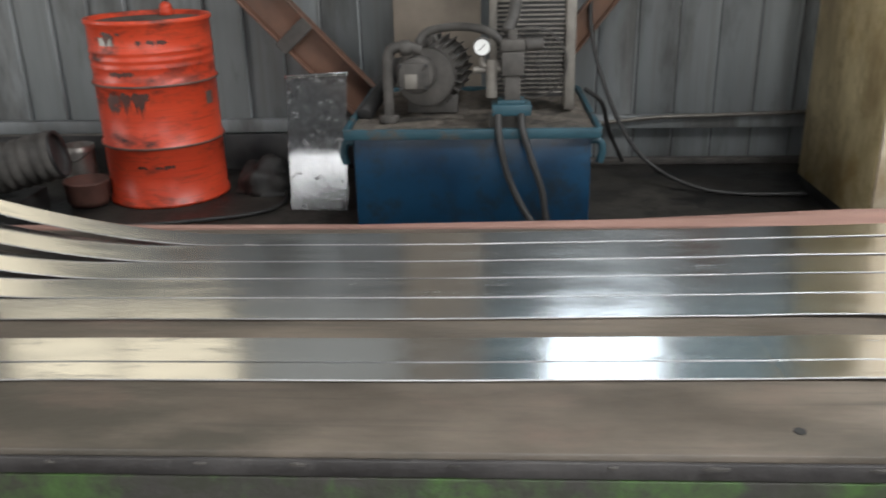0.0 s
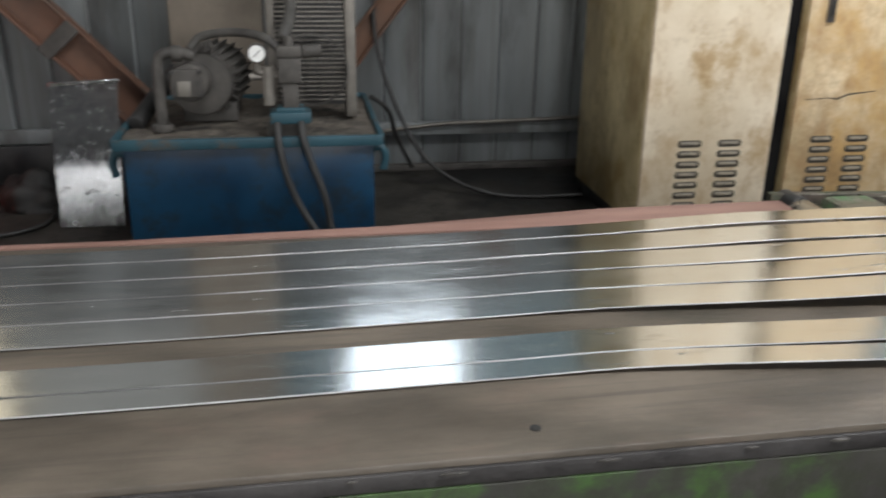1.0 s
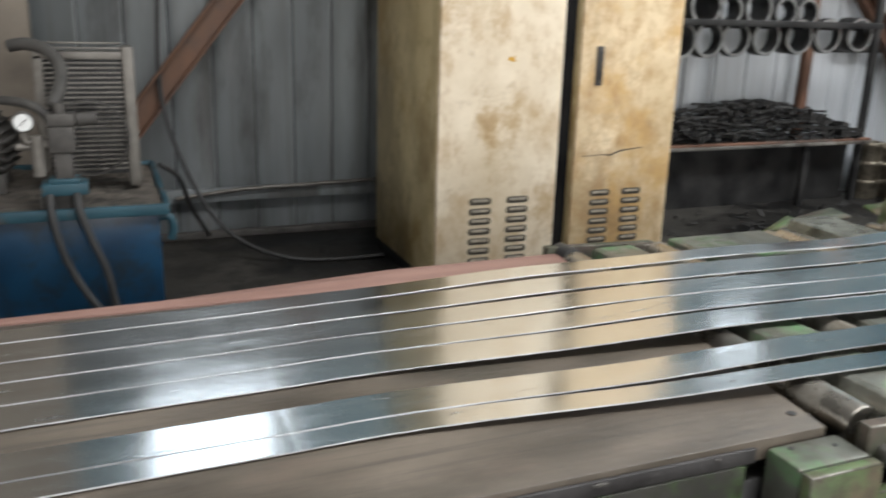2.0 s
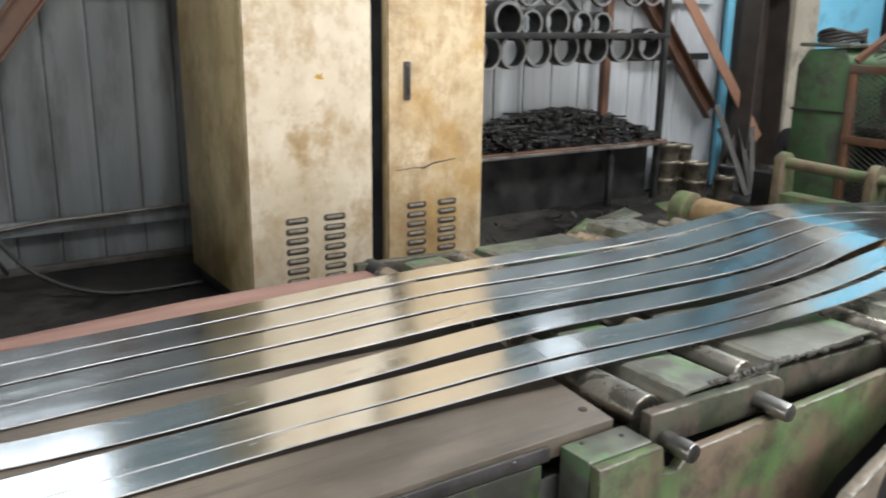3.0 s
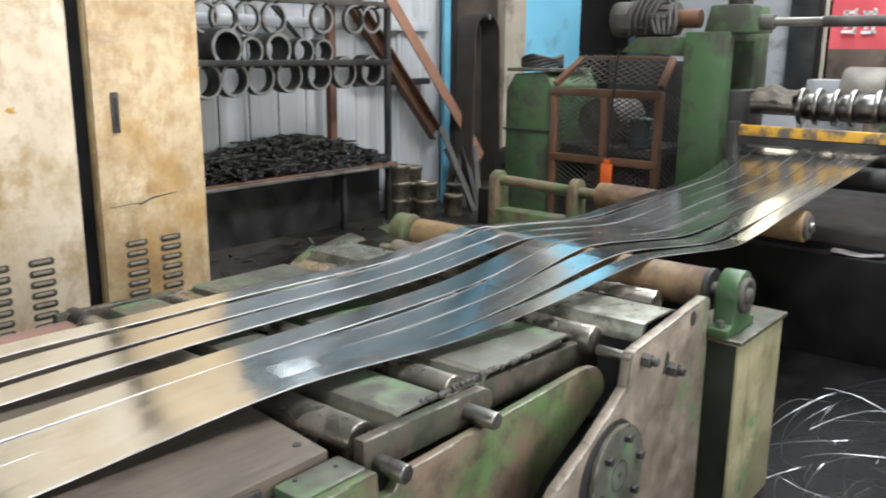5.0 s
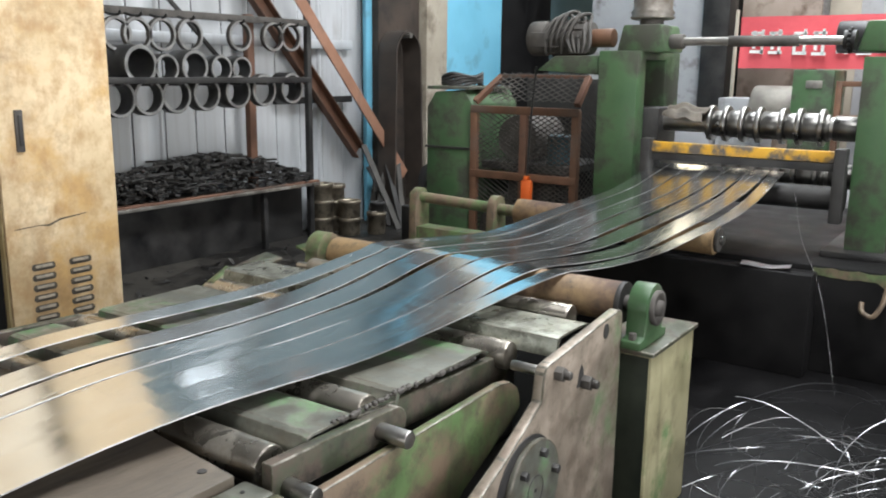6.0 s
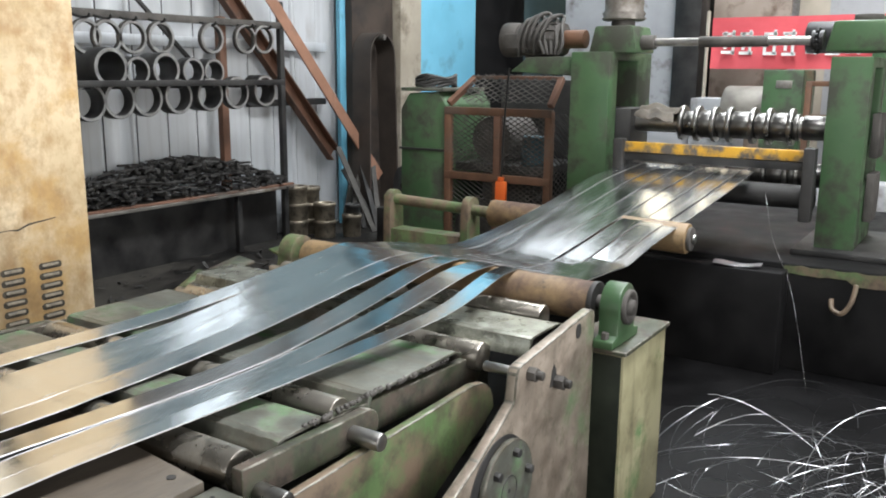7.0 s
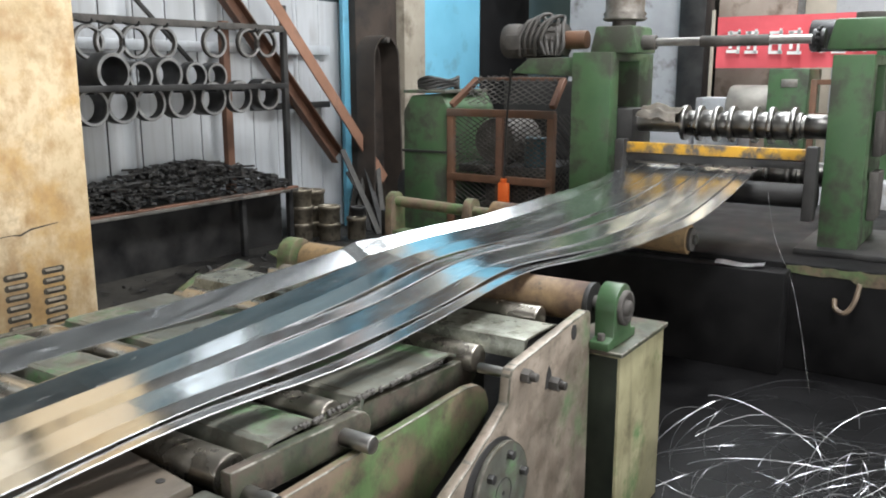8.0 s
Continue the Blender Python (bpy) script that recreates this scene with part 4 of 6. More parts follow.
# ---- drive cage, gearbox ----
gb = thing("gearbox", (5.1, 2.9, 0), "tall green drive gearbox with a cable coil on top", "gearbox")
bm = B()
slab(bm, [(2.72, 0.0), (3.06, 0.0), (3.06, 1.04), (3.0, 1.135), (2.78, 1.15), (2.72, 1.06)], "x", 4.96, 5.5, 0.012)
part("housing", bm, "green_top", gb)
bm = B()
box(bm, 4.948, 4.962, 2.715, 3.065, 0.79, 0.805, 0.002)
part("flange_seam", bm, "dark", gb)
bm = B()
box(bm, 4.95, 5.45, 2.74, 3.05, 1.15, 1.17, 0.004)
part("lid", bm, "deck", gb)
cc = thing("cable_coil", (5.15, 2.92, 1.17), "coil of black cable lying on the gearbox", "cable")
for k in range(5):
    bm = B()
    pipe(bm, [(5.15 + 0.15 * math.cos(a), 2.92 + 0.11 * math.sin(a), 1.182 + 0.013 * k + 0.012 * math.sin(3 * a + k)) for a in np.linspace(0.3 * k, 0.3 * k + 6.0, 12)], 0.011, 8, 4)
    part("turn", bm, "black", cc)
cage = thing("drive_cage", (5.0, 2.37, 0), "rusty orange-brown guard cage of expanded metal mesh", "guard cage")
CY0, CY1, CZ = 2.03, 2.70, 1.05
for y, z0, z1 in ((CY0, 0, CZ), (CY1, 0, CZ), (2.36, 0, CZ)):
    bm = B()
    box(bm, 4.94, 4.98, y - 0.022, y + 0.022, z0, z1, 0.003)
    part("upright", bm, "orange_br" if y != 2.36 else "brown", cage)
for z in (CZ - 0.01, 0.655, 0.10):
    bm = B()
    box(bm, 4.935, 4.975, CY0 - 0.02, CY1 + 0.02, z - 0.022, z + 0.022, 0.003)
    part("rail", bm, "orange_br", cage)
for y in (CY0, CY1):
    bm = B()
    beam(bm, (4.96, y, CZ + 0.03), (5.10, y - (0.0 if y < 2.3 else 0.10), 1.235), 0.035, 0.035, (0, 1, 0))
    part("slanted_bar", bm, "brown", cage)
bm = B()
box(bm, 5.08, 5.12, CY0, CY1 - 0.08, 1.225, 1.245, 0.003)
part("top_bar", bm, "brown", cage)


def mesh_panel(p0, u, v, w, h, step=0.034, r=0.0028):
    """Expanded metal: crossing thin strands in one sheet."""
    bm = B()
    p0, u, v = Vector(p0), Vector(u), Vector(v)
    nrm = u.cross(v)
    for s in (1, -1):
        k = -h
        while k < w:
            a0, b0 = max(k, 0.0), min(k + h * 1.7, w)
            if b0 > a0:
                za, zb = (a0 - k) / 1.7, (b0 - k) / 1.7
                if s < 0:
                    za, zb = h - za, h - zb
                beam(bm, p0 + u * a0 + v * za, p0 + u * b0 + v * zb, r * 2, r, nrm, 0)
            k += step * 1.7
    return part("mesh", bm, "iron", cage, "diamond expanded metal mesh")


mesh_panel((4.965, CY1 - 0.02, 0.68), (0, -1, 0), (0, 0, 1), 0.62, 0.34, 0.028)
mesh_panel((4.965, CY1 - 0.02, 0.13), (0, -1, 0), (0, 0, 1), 0.62, 0.50, 0.028)
mesh_panel((4.975, CY1 - 0.08, CZ + 0.045), (0, -1, 0), Vector((0.13, 0, 0.17)).normalized(), 0.56, 0.20)
mesh_panel((4.97, CY0, 0.13), (1, 0, 0), (0, 0, 1), 0.5, 0.9)
drv = thing("drive_motor", (5.2, 2.4, 0), "greasy drive motor and belt pulley inside the cage", "motor")
bm = B()
cyl(bm, (5.12, 2.50, 0.865), (5.5, 2.50, 0.865), 0.14, 32, bev=0.02)
part("stator", bm, "iron", drv)
bm = B()
cyl(bm, (5.06, 2.52, 0.30), (5.12, 2.52, 0.30), 0.20, 36, bev=0.01)
part("pulley", bm, "dark", drv)
bm = B()
box(bm, 5.04, 5.6, 2.1, 2.7, 0.68, 0.724, 0.005)
part("bench", bm, "dark", drv)
# added plate that keeps the view through the mesh dark
bm = B()
box(bm, 5.62, 5.66, 1.80, 2.715, 0.0, 1.22, 0.006)
part("back_cover", bm, "dark", drv, "dark backing plate added behind the cage")
bm = B()
box(bm, 5.1, 5.6, 2.1, 2.7, 0.0, 0.08, 0.005)
part("foot", bm, "dark", drv)
bm = B()
box(bm, 5.2, 5.5, 2.3, 2.6, 0.08, 0.68, 0.005)
part("pillar", bm, "dark", drv)
bk = single("paint_can", lathe(B(), [(0, 0), (0.055, 0), (0.058, 0.01), (0.055, 0.02), (0.055, 0.13), (0.058, 0.135), (0.05, 0.14), (0, 0.14)], Matrix.Translation((5.12, 2.21, 0.725)) @ Matrix.Scale(1.25, 4), 28), "teal", "blue paint can inside the guard cage", "can")
tag = thing("warning_tag", (4.93, 2.27, 0.5), "bright orange hook block hanging at the cage", "hook block")
bm = B()
box(bm, 4.905, 4.932, 2.275, 2.345, 0.525, 0.645, 0.008)
part("body", bm, "hot", tag)
bm = B()
box(bm, 4.90, 4.93, 2.295, 2.325, 0.645, 0.67, 0.005)
part("neck", bm, "hot", tag)
bm = B()
pipe(bm, [(4.918, 2.31, 0.665), (4.915, 2.30, 0.9), (4.90, 2.275, 1.15), (4.88, 2.25, 1.29)], 0.006, 8)
part("chain", bm, "dark", tag)

# wipe rag on the arbor
rag = B()
bmesh.ops.create_grid(rag, x_segments=26, y_segments=18, size=0.5, matrix=Matrix.Diagonal((0.26, 0.20, 1, 1)))
for v in rag.verts:
    x, y = v.co.x, v.co.y
    z = 1.13 - 3.0 * x * x - 1.2 * max(0, -y) ** 1.6 + 0.035 * noise.noise(Vector((x * 14, y * 14, 3)))
    v.co = Vector((4.84 + x * 0.8 + 0.02 * noise.noise(Vector((y * 20, 0, x * 9))), 1.36 + y + 0.03 * noise.noise(Vector((x * 9, y * 9, 8))), z - 0.025))
ex = bmesh.ops.solidify(rag, geom=list(rag.faces), thickness=0.006)
single("rag", rag, "cloth", "crumpled grey-brown rag draped over the cutter shaft", "rag")

# ---- electric cabinets ----


def cabinet(x0, x1, y0, y1, h, label, lx, lz, handle, paint="beige"):
    t = thing("electric_cabinet", ((x0 + x1) / 2, (y0 + y1) / 2, 0), label, "cabinet", "electric cabinets")
    # body cream is darker and browner than the door's
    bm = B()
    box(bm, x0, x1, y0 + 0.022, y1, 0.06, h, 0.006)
    part("body", bm, "beige_side", t, "darker, browner cream cabinet body with grime")
    bm = B()
    box(bm, x0 + 0.01, x1 - 0.01, y0 + 0.04, y1 - 0.02, 0, 0.06, 0.003)
    part("plinth", bm, "dark", t)
    bm = B()
    box(bm, x0 + 0.004, x1 - 0.004, y0, y0 + 0.02, 0.075, h - 0.015, 0.006)
    d = part("door", bm, paint, t, "cream sheet metal door with rust-brown smears")
    for cx in lx:
        for k in range(7):
            z = lz - k * 0.045
            # dark plate on the door in place of the shaded opening
            bm = B()
            w = 0.044
            slab(bm, [(cx - w, z - 0.018), (cx + w, z - 0.018), (cx + w + 0.009, z - 0.010), (cx + w + 0.009, z + 0.004), (cx + w, z + 0.012), (cx - w, z + 0.012), (cx - w - 0.009, z + 0.004), (cx - w - 0.009, z - 0.010)], "y", y0 - 0.0015, y0 + 0.002)
            part("louvre_slot", bm, "slot", d, "dark louvre opening")
            bm = B()
            slab(bm, [(y0 + 0.001, z + 0.008), (y0 - 0.003, z + 0.005), (y0 - 0.006, z - 0.006), (y0 - 0.004, z - 0.007), (y0 + 0.001, z + 0.002)], "x", cx - w + 0.006, cx + w - 0.006)
            part("louvre_hood", bm, "lip", d)
    if handle:
        hx, z0, z1 = handle
        bm = B()
        box(bm, hx - 0.017, hx + 0.017, y0 - 0.012, y0 + 0.001, z0, z1, 0.004)
        hd = part("handle", bm, "iron", d, "dark recessed lever handle")
        bm = B()
        box(bm, hx - 0.009, hx + 0.009, y0 - 0.022, y0 - 0.012, z0 + 0.025, z1 - 0.02, 0.004)
        part("lever", bm, "black", hd)
    return t, d


CF = 3.31
c1, d1 = cabinet(1.715, 2.300, CF, 4.14, 2.25, "tall grimy cream electric cabinet with louvred door", (1.925, 2.105), 0.425, None)
c2, d2 = cabinet(2.378, 2.907, CF, 4.14, 2.25, "grimy cream electric cabinet with dark lever handle", (2.53, 2.70), 0.432, (2.474, 0.918, 1.088), "beige_rust")
bm = B()
slab(bm, [(2.025, 1.03), (2.04, 1.045), (2.05, 1.035), (2.062, 1.05), (2.058, 1.03), (2.07, 1.022), (2.045, 1.02)], "y", CF - 0.0012, CF + 0.001)
part("mark", bm, "yellow", d1, "small yellow paint mark")
bm = B()
line = [(2.42, 0.60), (2.53, 0.605), (2.57, 0.598), (2.62, 0.617), (2.744, 0.632)]
slab(bm, line + [(x, z + 0.003 + 0.005 * (i in (2, 3))) for i, (x, z) in reversed(list(enumerate(line)))], "y", CF - 0.0015, CF + 0.001)
part("crack", bm, "slot", d2, "dark crack in the peeling paint")
# black box stands in for the deep shade between the cabinets
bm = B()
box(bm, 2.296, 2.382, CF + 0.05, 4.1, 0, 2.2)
single("cabinet_gap_filler", bm, "oil_and_shade", "black box standing in for the shaded gap between the two cabinets", "cable duct")

# ---- hydraulic power unit ----
hp = thing("hydraulic_unit", (0.12, 3.75, 0), "blue hydraulic power unit with an oily dust-caked top", "hydraulic unit")
TX0, TX1, TY0, TY1, TT = -0.385, 0.625, 3.29, 4.22, 0.485
bm = B()
box(bm, TX0 + 0.03, TX1 - 0.03, TY0 + 0.02, TY1 - 0.02, 0.03, TT - 0.02, 0.008)
part("tank", bm, "blue", hp, "dirty blue steel oil tank")
bm = B()
for x0, x1, y0, y1 in ((TX0, TX1, TY0 - 0.01, TY0 + 0.014), (TX0, TX1, TY1 - 0.014, TY1 + 0.01), (TX0 - 0.01, TX0 + 0.012, TY0 + 0.014, TY1 - 0.014), (TX1 - 0.012, TX1 + 0.01, TY0 + 0.014, TY1 - 0.014)):
    box(bm, x0, x1, y0, y1, TT - 0.028, TT + 0.012, 0.003)
part("rim", bm, "teal", hp, "worn teal tray rim")
bm = B()
bmesh.ops.create_grid(bm, x_segments=60, y_segments=50, size=0.5, matrix=Matrix.Translation(((TX0 + TX1) / 2, (TY0 + TY1) / 2, TT - 0.004)) @ Matrix.Diagonal((TX1 - TX0 - 0.03, TY1 - TY0 - 0.03, 1, 1)))
for v in bm.verts:
    v.co.z += 0.012 * noise.noise(v.co * 18) + 0.006 * noise.noise(v.co * 55)
part("top_crust", bm, "dust", hp, "thick crust of oily dust")
for s, x in ((-1, TX0 + 0.03), (1, TX1 - 0.03)):
    bm = B()
    pipe(bm, [(x, TY0 + 0.07, 0.43), (x + s * 0.035, TY0 + 0.07, 0.43), (x + s * 0.05, TY0 + 0.07, 0.39), (x + s * 0.04, TY0 + 0.07, 0.34)], 0.016, 10)
    part("lifting_hook", bm, "teal", hp)
# pump motor
MX, MY, MZ = -0.075, 3.60, 0.655
bm = B()
cyl(bm, (MX, MY, MZ), (MX + 0.06, MY + 0.36, MZ), 0.118, 36, bev=0.012)
mo = part("motor", bm, "iron", hp, "dust-caked finned electric motor")
for k in range(24):
    a = 2 * math.pi * k / 24
    bm = B()
    o = Vector((0.128 * math.cos(a), 0, 0.128 * math.sin(a)))
    beam(bm, Vector((MX + 0.01, MY + 0.04, MZ)) + o, Vector((MX + 0.05, MY + 0.32, MZ)) + o, 0.006, 0.03, (math.cos(a), 0, math.sin(a)), 0)
    part("fin", bm, "iron", mo)
bm = B()
cyl(bm, (MX - 0.004, MY - 0.03, MZ), (MX, MY + 0.01, MZ), 0.125, 36, bev=0.01)
part("end_shield", bm, "iron", mo)
bm = B()
cyl(bm, (MX - 0.035, MY - 0.12, MZ + 0.02), (MX - 0.025, MY - 0.03, MZ + 0.02), 0.075, 28, bev=0.012)
pu = part("pump", bm, "iron", hp, "gear pump on the motor's end")
bm = B()
box(bm, MX - 0.105, MX + 0.02, MY - 0.135, MY - 0.115, MZ - 0.035, MZ + 0.075, 0.008)
part("pump_flange", bm, "iron", pu)
bm = B()
box(bm, MX - 0.078, MX - 0.028, MY - 0.14, MY - 0.134, MZ - 0.03, MZ + 0.03, 0.002)
part("name_plate", bm, "alu", pu, "small blank metal plate")
for dx in (-0.095, 0.01):
    for dz in (-0.025, 0.065):
        bm = B()
        cyl(bm, (MX + dx, MY - 0.135, MZ + dz), (MX + dx, MY - 0.147, MZ + dz), 0.008, 6)
        part("bolt", bm, "dark", pu)
bm = B()
pipe(bm, [(MX + 0.02, MY + 0.02, MZ + 0.13), (MX + 0.025, MY + 0.02, MZ + 0.16), (MX + 0.04, MY + 0.02, MZ + 0.165), (MX + 0.05, MY + 0.02, MZ + 0.14)], 0.006, 8)
part("eye_bolt", bm, "iron", mo)
for k in (0.06, 0.28):
    bm = B()
    box(bm, MX - 0.09, MX + 0.13, MY + k, MY + k + 0.035, TT, MZ - 0.09, 0.004)
    part("foot", bm, "iron", mo)
bm = B()
pipe(bm, [(-0.225, 3.49, TT - 0.01), (-0.225, 3.49, 0.66), (-0.222, 3.49, 0.745), (-0.20, 3.49, 0.785), (-0.14, 3.50, 0.79), (-0.09, 3.51, 0.775)], 0.022, 14)
sp_ = part("suction_pipe", bm, "iron", hp, "dusty suction pipe with elbow")
bm = B()
cyl(bm, (-0.225, 3.49, TT), (-0.225, 3.49, TT + 0.03), 0.04, 18, bev=0.005)
part("pipe_union", bm, "iron", sp_)
bm = B()
cyl(bm, (-0.17, 3.495, 0.787), (-0.13, 3.50, 0.787), 0.032, 18, bev=0.004)
part("pipe_union", bm, "iron", sp_)
bm = B()
pipe(bm, [(-0.10, 3.52, 0.80), (-0.06, 3.53, 0.845), (0.03, 3.50, 0.865), (0.12, 3.44, 0.87), (0.20, 3.38, 0.855), (0.245, 3.36, 0.81), (0.25, 3.36, 0.77)], 0.017, 12)
part("pressure_hose", bm, "hose", hp, "bent dusty pressure hose")
# cooler
bm = B()
CX0, CX1, CY = 0.19, 0.555, 3.66
box(bm, CX0, CX0 + 0.035, CY, CY + 0.11, TT + 0.08, 1.02, 0.006)
box(bm, CX1 - 0.045, CX1, CY - 0.01, CY + 0.12, TT + 0.01, 1.05, 0.008)
box(bm, CX0, CX1, CY, CY + 0.11, 1.0, 1.03, 0.004)
co = part("oil_cooler", bm, "alu", hp, "dusty finned oil cooler")
bm = B()
box(bm, CX0 + 0.034, CX1 - 0.044, CY + 0.03, CY + 0.09, TT + 0.06, 1.0)
part("core", bm, "dark", co)
for k in range(27):
    z = TT + 0.08 + k * 0.019
    bm = B()
    box(bm, CX0 + 0.036, CX1 - 0.047, CY + 0.004, CY + 0.03, z, z + 0.007, 0.0015)
    part("fin", bm, "alu", co)
bm = B()
lathe(bm, [(0.145, 0), (0.15, 0.0), (0.15, 0.02), (0.145, 0.02)], Matrix.Translation((0.37, CY - 0.02, 0.70)) @ pose(0, 0, 0, 90), 40)
for k in range(8):
    r = 0.02 + 0.017 * k
    lathe(bm, [(r, 0), (r + 0.003, 0.001), (r, 0.003)], Matrix.Translation((0.37, CY - 0.04, 0.70)) @ pose(0, 0, 0, 90), 30)
part("fan_guard", bm, "iron", co, "round wire fan guard")
# valve stack
bm = B()
box(bm, 0.238, 0.325, 3.30, 3.40, 0.70, 0.79, 0.006)
box(bm, 0.25, 0.312, 3.31, 3.38, 0.60, 0.70, 0.006)
va = part("valve_block", bm, "iron", hp, "dusty grey hydraulic valve block")
bm = B()
box(bm, 0.232, 0.33, 3.315, 3.39, 0.79, 0.835, 0.01)
cyl(bm, (0.33, 3.35, 0.81), (0.40, 3.36, 0.815), 0.025, 18, bev=0.004)
cyl(bm, (0.28, 3.35, 0.83), (0.28, 3.35, 0.87), 0.02, 16)
part("solenoid", bm, "iron", va)
bm = B()
box(bm, 0.20, 0.355, 3.29, 3.40, 0.545, 0.59, 0.006)
box(bm, 0.225, 0.33, 3.30, 3.39, 0.588, 0.605, 0.004)
part("manifold", bm, "teal", hp, "teal painted manifold")
bm = B()
box(bm, 0.19, 0.335, 3.33, 3.38, TT, 0.546, 0.004)
part("manifold_foot", bm, "iron", hp)
bm = B()
cyl(bm, (0.163, 3.34, 0.81), (0.163, 3.305, 0.81), 0.036, 30, bev=0.004)
ga = part("pressure_gauge", bm, "iron", hp, "round pressure gauge with a white dial")
bm = B()
cyl(bm, (0.163, 3.306, 0.81), (0.163, 3.303, 0.81), 0.030, 30)
part("dial", bm, "white", ga, "white dial")
bm = B()
beam(bm, (0.15, 3.3015, 0.797), (0.176, 3.3015, 0.823), 0.003, 0.001, (0, 1, 0), 0)
part("needle", bm, "black", ga)
bm = B()
pipe(bm, [(0.163, 3.33, 0.775), (0.165, 3.33, 0.74), (0.19, 3.335, 0.735), (0.24, 3.35, 0.735)], 0.012, 10)
cyl(bm, (0.13, 3.335, 0.72), (0.24, 3.345, 0.72), 0.014, 14)
cyl(bm, (0.20, 3.33, 0.615), (0.20, 3.33, 0.76), 0.022, 16)
part("gauge_pipe", bm, "alu", ga)
bm = B()
pipe(bm, [(0.26, 3.36, 0.86), (0.29, 3.42, 0.93), (0.29, 3.50, 0.99), (0.25, 3.56, 1.04), (0.18, 3.62, 1.06), (0.12, 3.66, 1.05)], 0.024, 12)
part("return_hose", bm, "hose", hp, "thick dusty return hose")
for pts in ([(0.225, 3.295, 0.55), (0.23, 3.255, 0.47), (0.26, 3.235, 0.33), (0.33, 3.21, 0.18), (0.43, 3.16, 0.06), (0.55, 3.05, 0.03), (0.72, 2.75, 0.025)],
            [(0.315, 3.295, 0.55), (0.32, 3.255, 0.50), (0.35, 3.235, 0.40), (0.395, 3.22, 0.27), (0.42, 3.205, 0.13), (0.47, 3.15, 0.04), (0.66, 2.9, 0.03)]):
    bm = B()
    pipe(bm, pts, 0.0135, 12)
    part("hose", bm, "black", hp, "black hydraulic hose hanging down the tank")
bm = B()
cyl(bm, (-0.34, 3.55, TT + 0.015), (-0.22, 3.95, TT + 0.17), 0.035, 16, bev=0.006)
part("filler_pipe", bm, "dark", hp)

# ---- drum and clutter by the wall ----
DX, DY = -1.432, 4.09
dr = thing("oil_drum", (DX, DY, 0), "scuffed orange-red steel oil drum with black smears", "drum")
prof = [(0.0, 0.012), (0.275, 0.012), (0.28, 0.0), (0.2925, 0.004), (0.2925, 0.018), (0.283, 0.024)]
for zc, big in ((0.29, 1), (0.60, 1), (0.70, 0), (0.735, 0), (0.77, 0), (0.39, 0)):
    pass
for zc, w, a in ((0.295, 0.016, 0.011), (0.585, 0.016, 0.011), (0.665, 0.012, 0.004), (0.70, 0.012, 0.004), (0.735, 0.012, 0.004)):
    prof += [(0.283, zc - w), (0.283 + a * 0.75, zc - w * 0.45), (0.283 + a, zc), (0.283 + a * 0.75, zc + w * 0.45), (0.283, zc + w)]
prof += [(0.283, 0.852), (0.2925, 0.858), (0.2925, 0.876), (0.287, 0.88), (0.279, 0.874), (0.277, 0.858), (0.0, 0.856)]
part("shell", lathe(B(), prof, Matrix.Translation((DX, DY, 0)), 64), "red", dr)
for zc in (0.295, 0.585):
    part("hoop", lathe(B(), [(0.293, zc - 0.006), (0.2955, zc - 0.004), (0.2955, zc + 0.004), (0.293, zc + 0.006)], Matrix.Translation((DX, DY, 0)), 64), "red_dark", dr, "dark rubbed rolling hoop")
part("lid_grime", lathe(B(), [(0.274, 0.8575), (0.2, 0.8605), (0.0, 0.8605)], Matrix.Translation((DX, DY, 0)), 48), "dust", dr, "grime on the drum lid")
bm = B()
cyl(bm, (DX + 0.02, DY + 0.20, 0.86), (DX + 0.02, DY + 0.20, 0.89), 0.035, 18, bev=0.006)
bmesh.ops.create_icosphere(bm, subdivisions=2, radius=0.032, matrix=Matrix.Translation((DX + 0.02, DY + 0.20, 0.895)))
bung = part("bung", bm, "red", dr, "red bung with a wire")
bm = B()
pipe(bm, [(DX + 0.02, DY + 0.20, 0.91), (DX + 0.03, DY + 0.2, 0.95), (DX + 0.01, DY + 0.2, 1.0)], 0.006, 8)
part("wire", bm, "black", bung)
bm = B()
for a0, z0, w, h in ((-1.95, 0.77, 0.085, 0.035), (-0.24, 0.47, 0.05, 0.06), (-2.75, 0.45, 0.02, 0.03)):
    vs = [[bm.verts.new((DX + 0.2843 * math.cos(a0 + k * w / 4 / 0.283 * 4), DY + 0.2843 * math.sin(a0 + k * w / 4 / 0.283 * 4), z)) for k in np.linspace(-0.5, 0.5, 6)] for z in (z0, z0 + h)]
    for k in range(5):
        bm.faces.new((vs[0][k], vs[0][k + 1], vs[1][k + 1], vs[1][k]))
part("sticker", bm, "tin", dr, "torn pale sticker")


def smear(a0, z0, w, h, n):
    """Black oil runs on the drum shell."""
    for k in range(n):
        bm = B()
        a = a0 + random.uniform(-0.5, 0.5) * w
        z1 = z0 + random.uniform(-0.3, 0.3) * h * 0.5
        ln, hw = h * random.random() ** 1.3, random.uniform(0.008, 0.036)
        pts = [(a - hw * 2.2, z1), (a - hw, z1 + 0.012), (a + hw * 1.6, z1 + 0.008), (a + hw * 2.4, z1 - 0.004), (a + hw * 0.6, z1 - ln * 0.5), (a + hw * 0.15, z1 - ln), (a - hw * 0.4, z1 - ln * 0.6)]
        r = 0.2840 + 0.00015 * (k % 6)
        bm.faces.new([bm.verts.new((DX + r * math.cos(q), DY + r * math.sin(q), z)) for q, z in pts])
        part("oil_smear", bm, "smear", dr, "black oil smear")


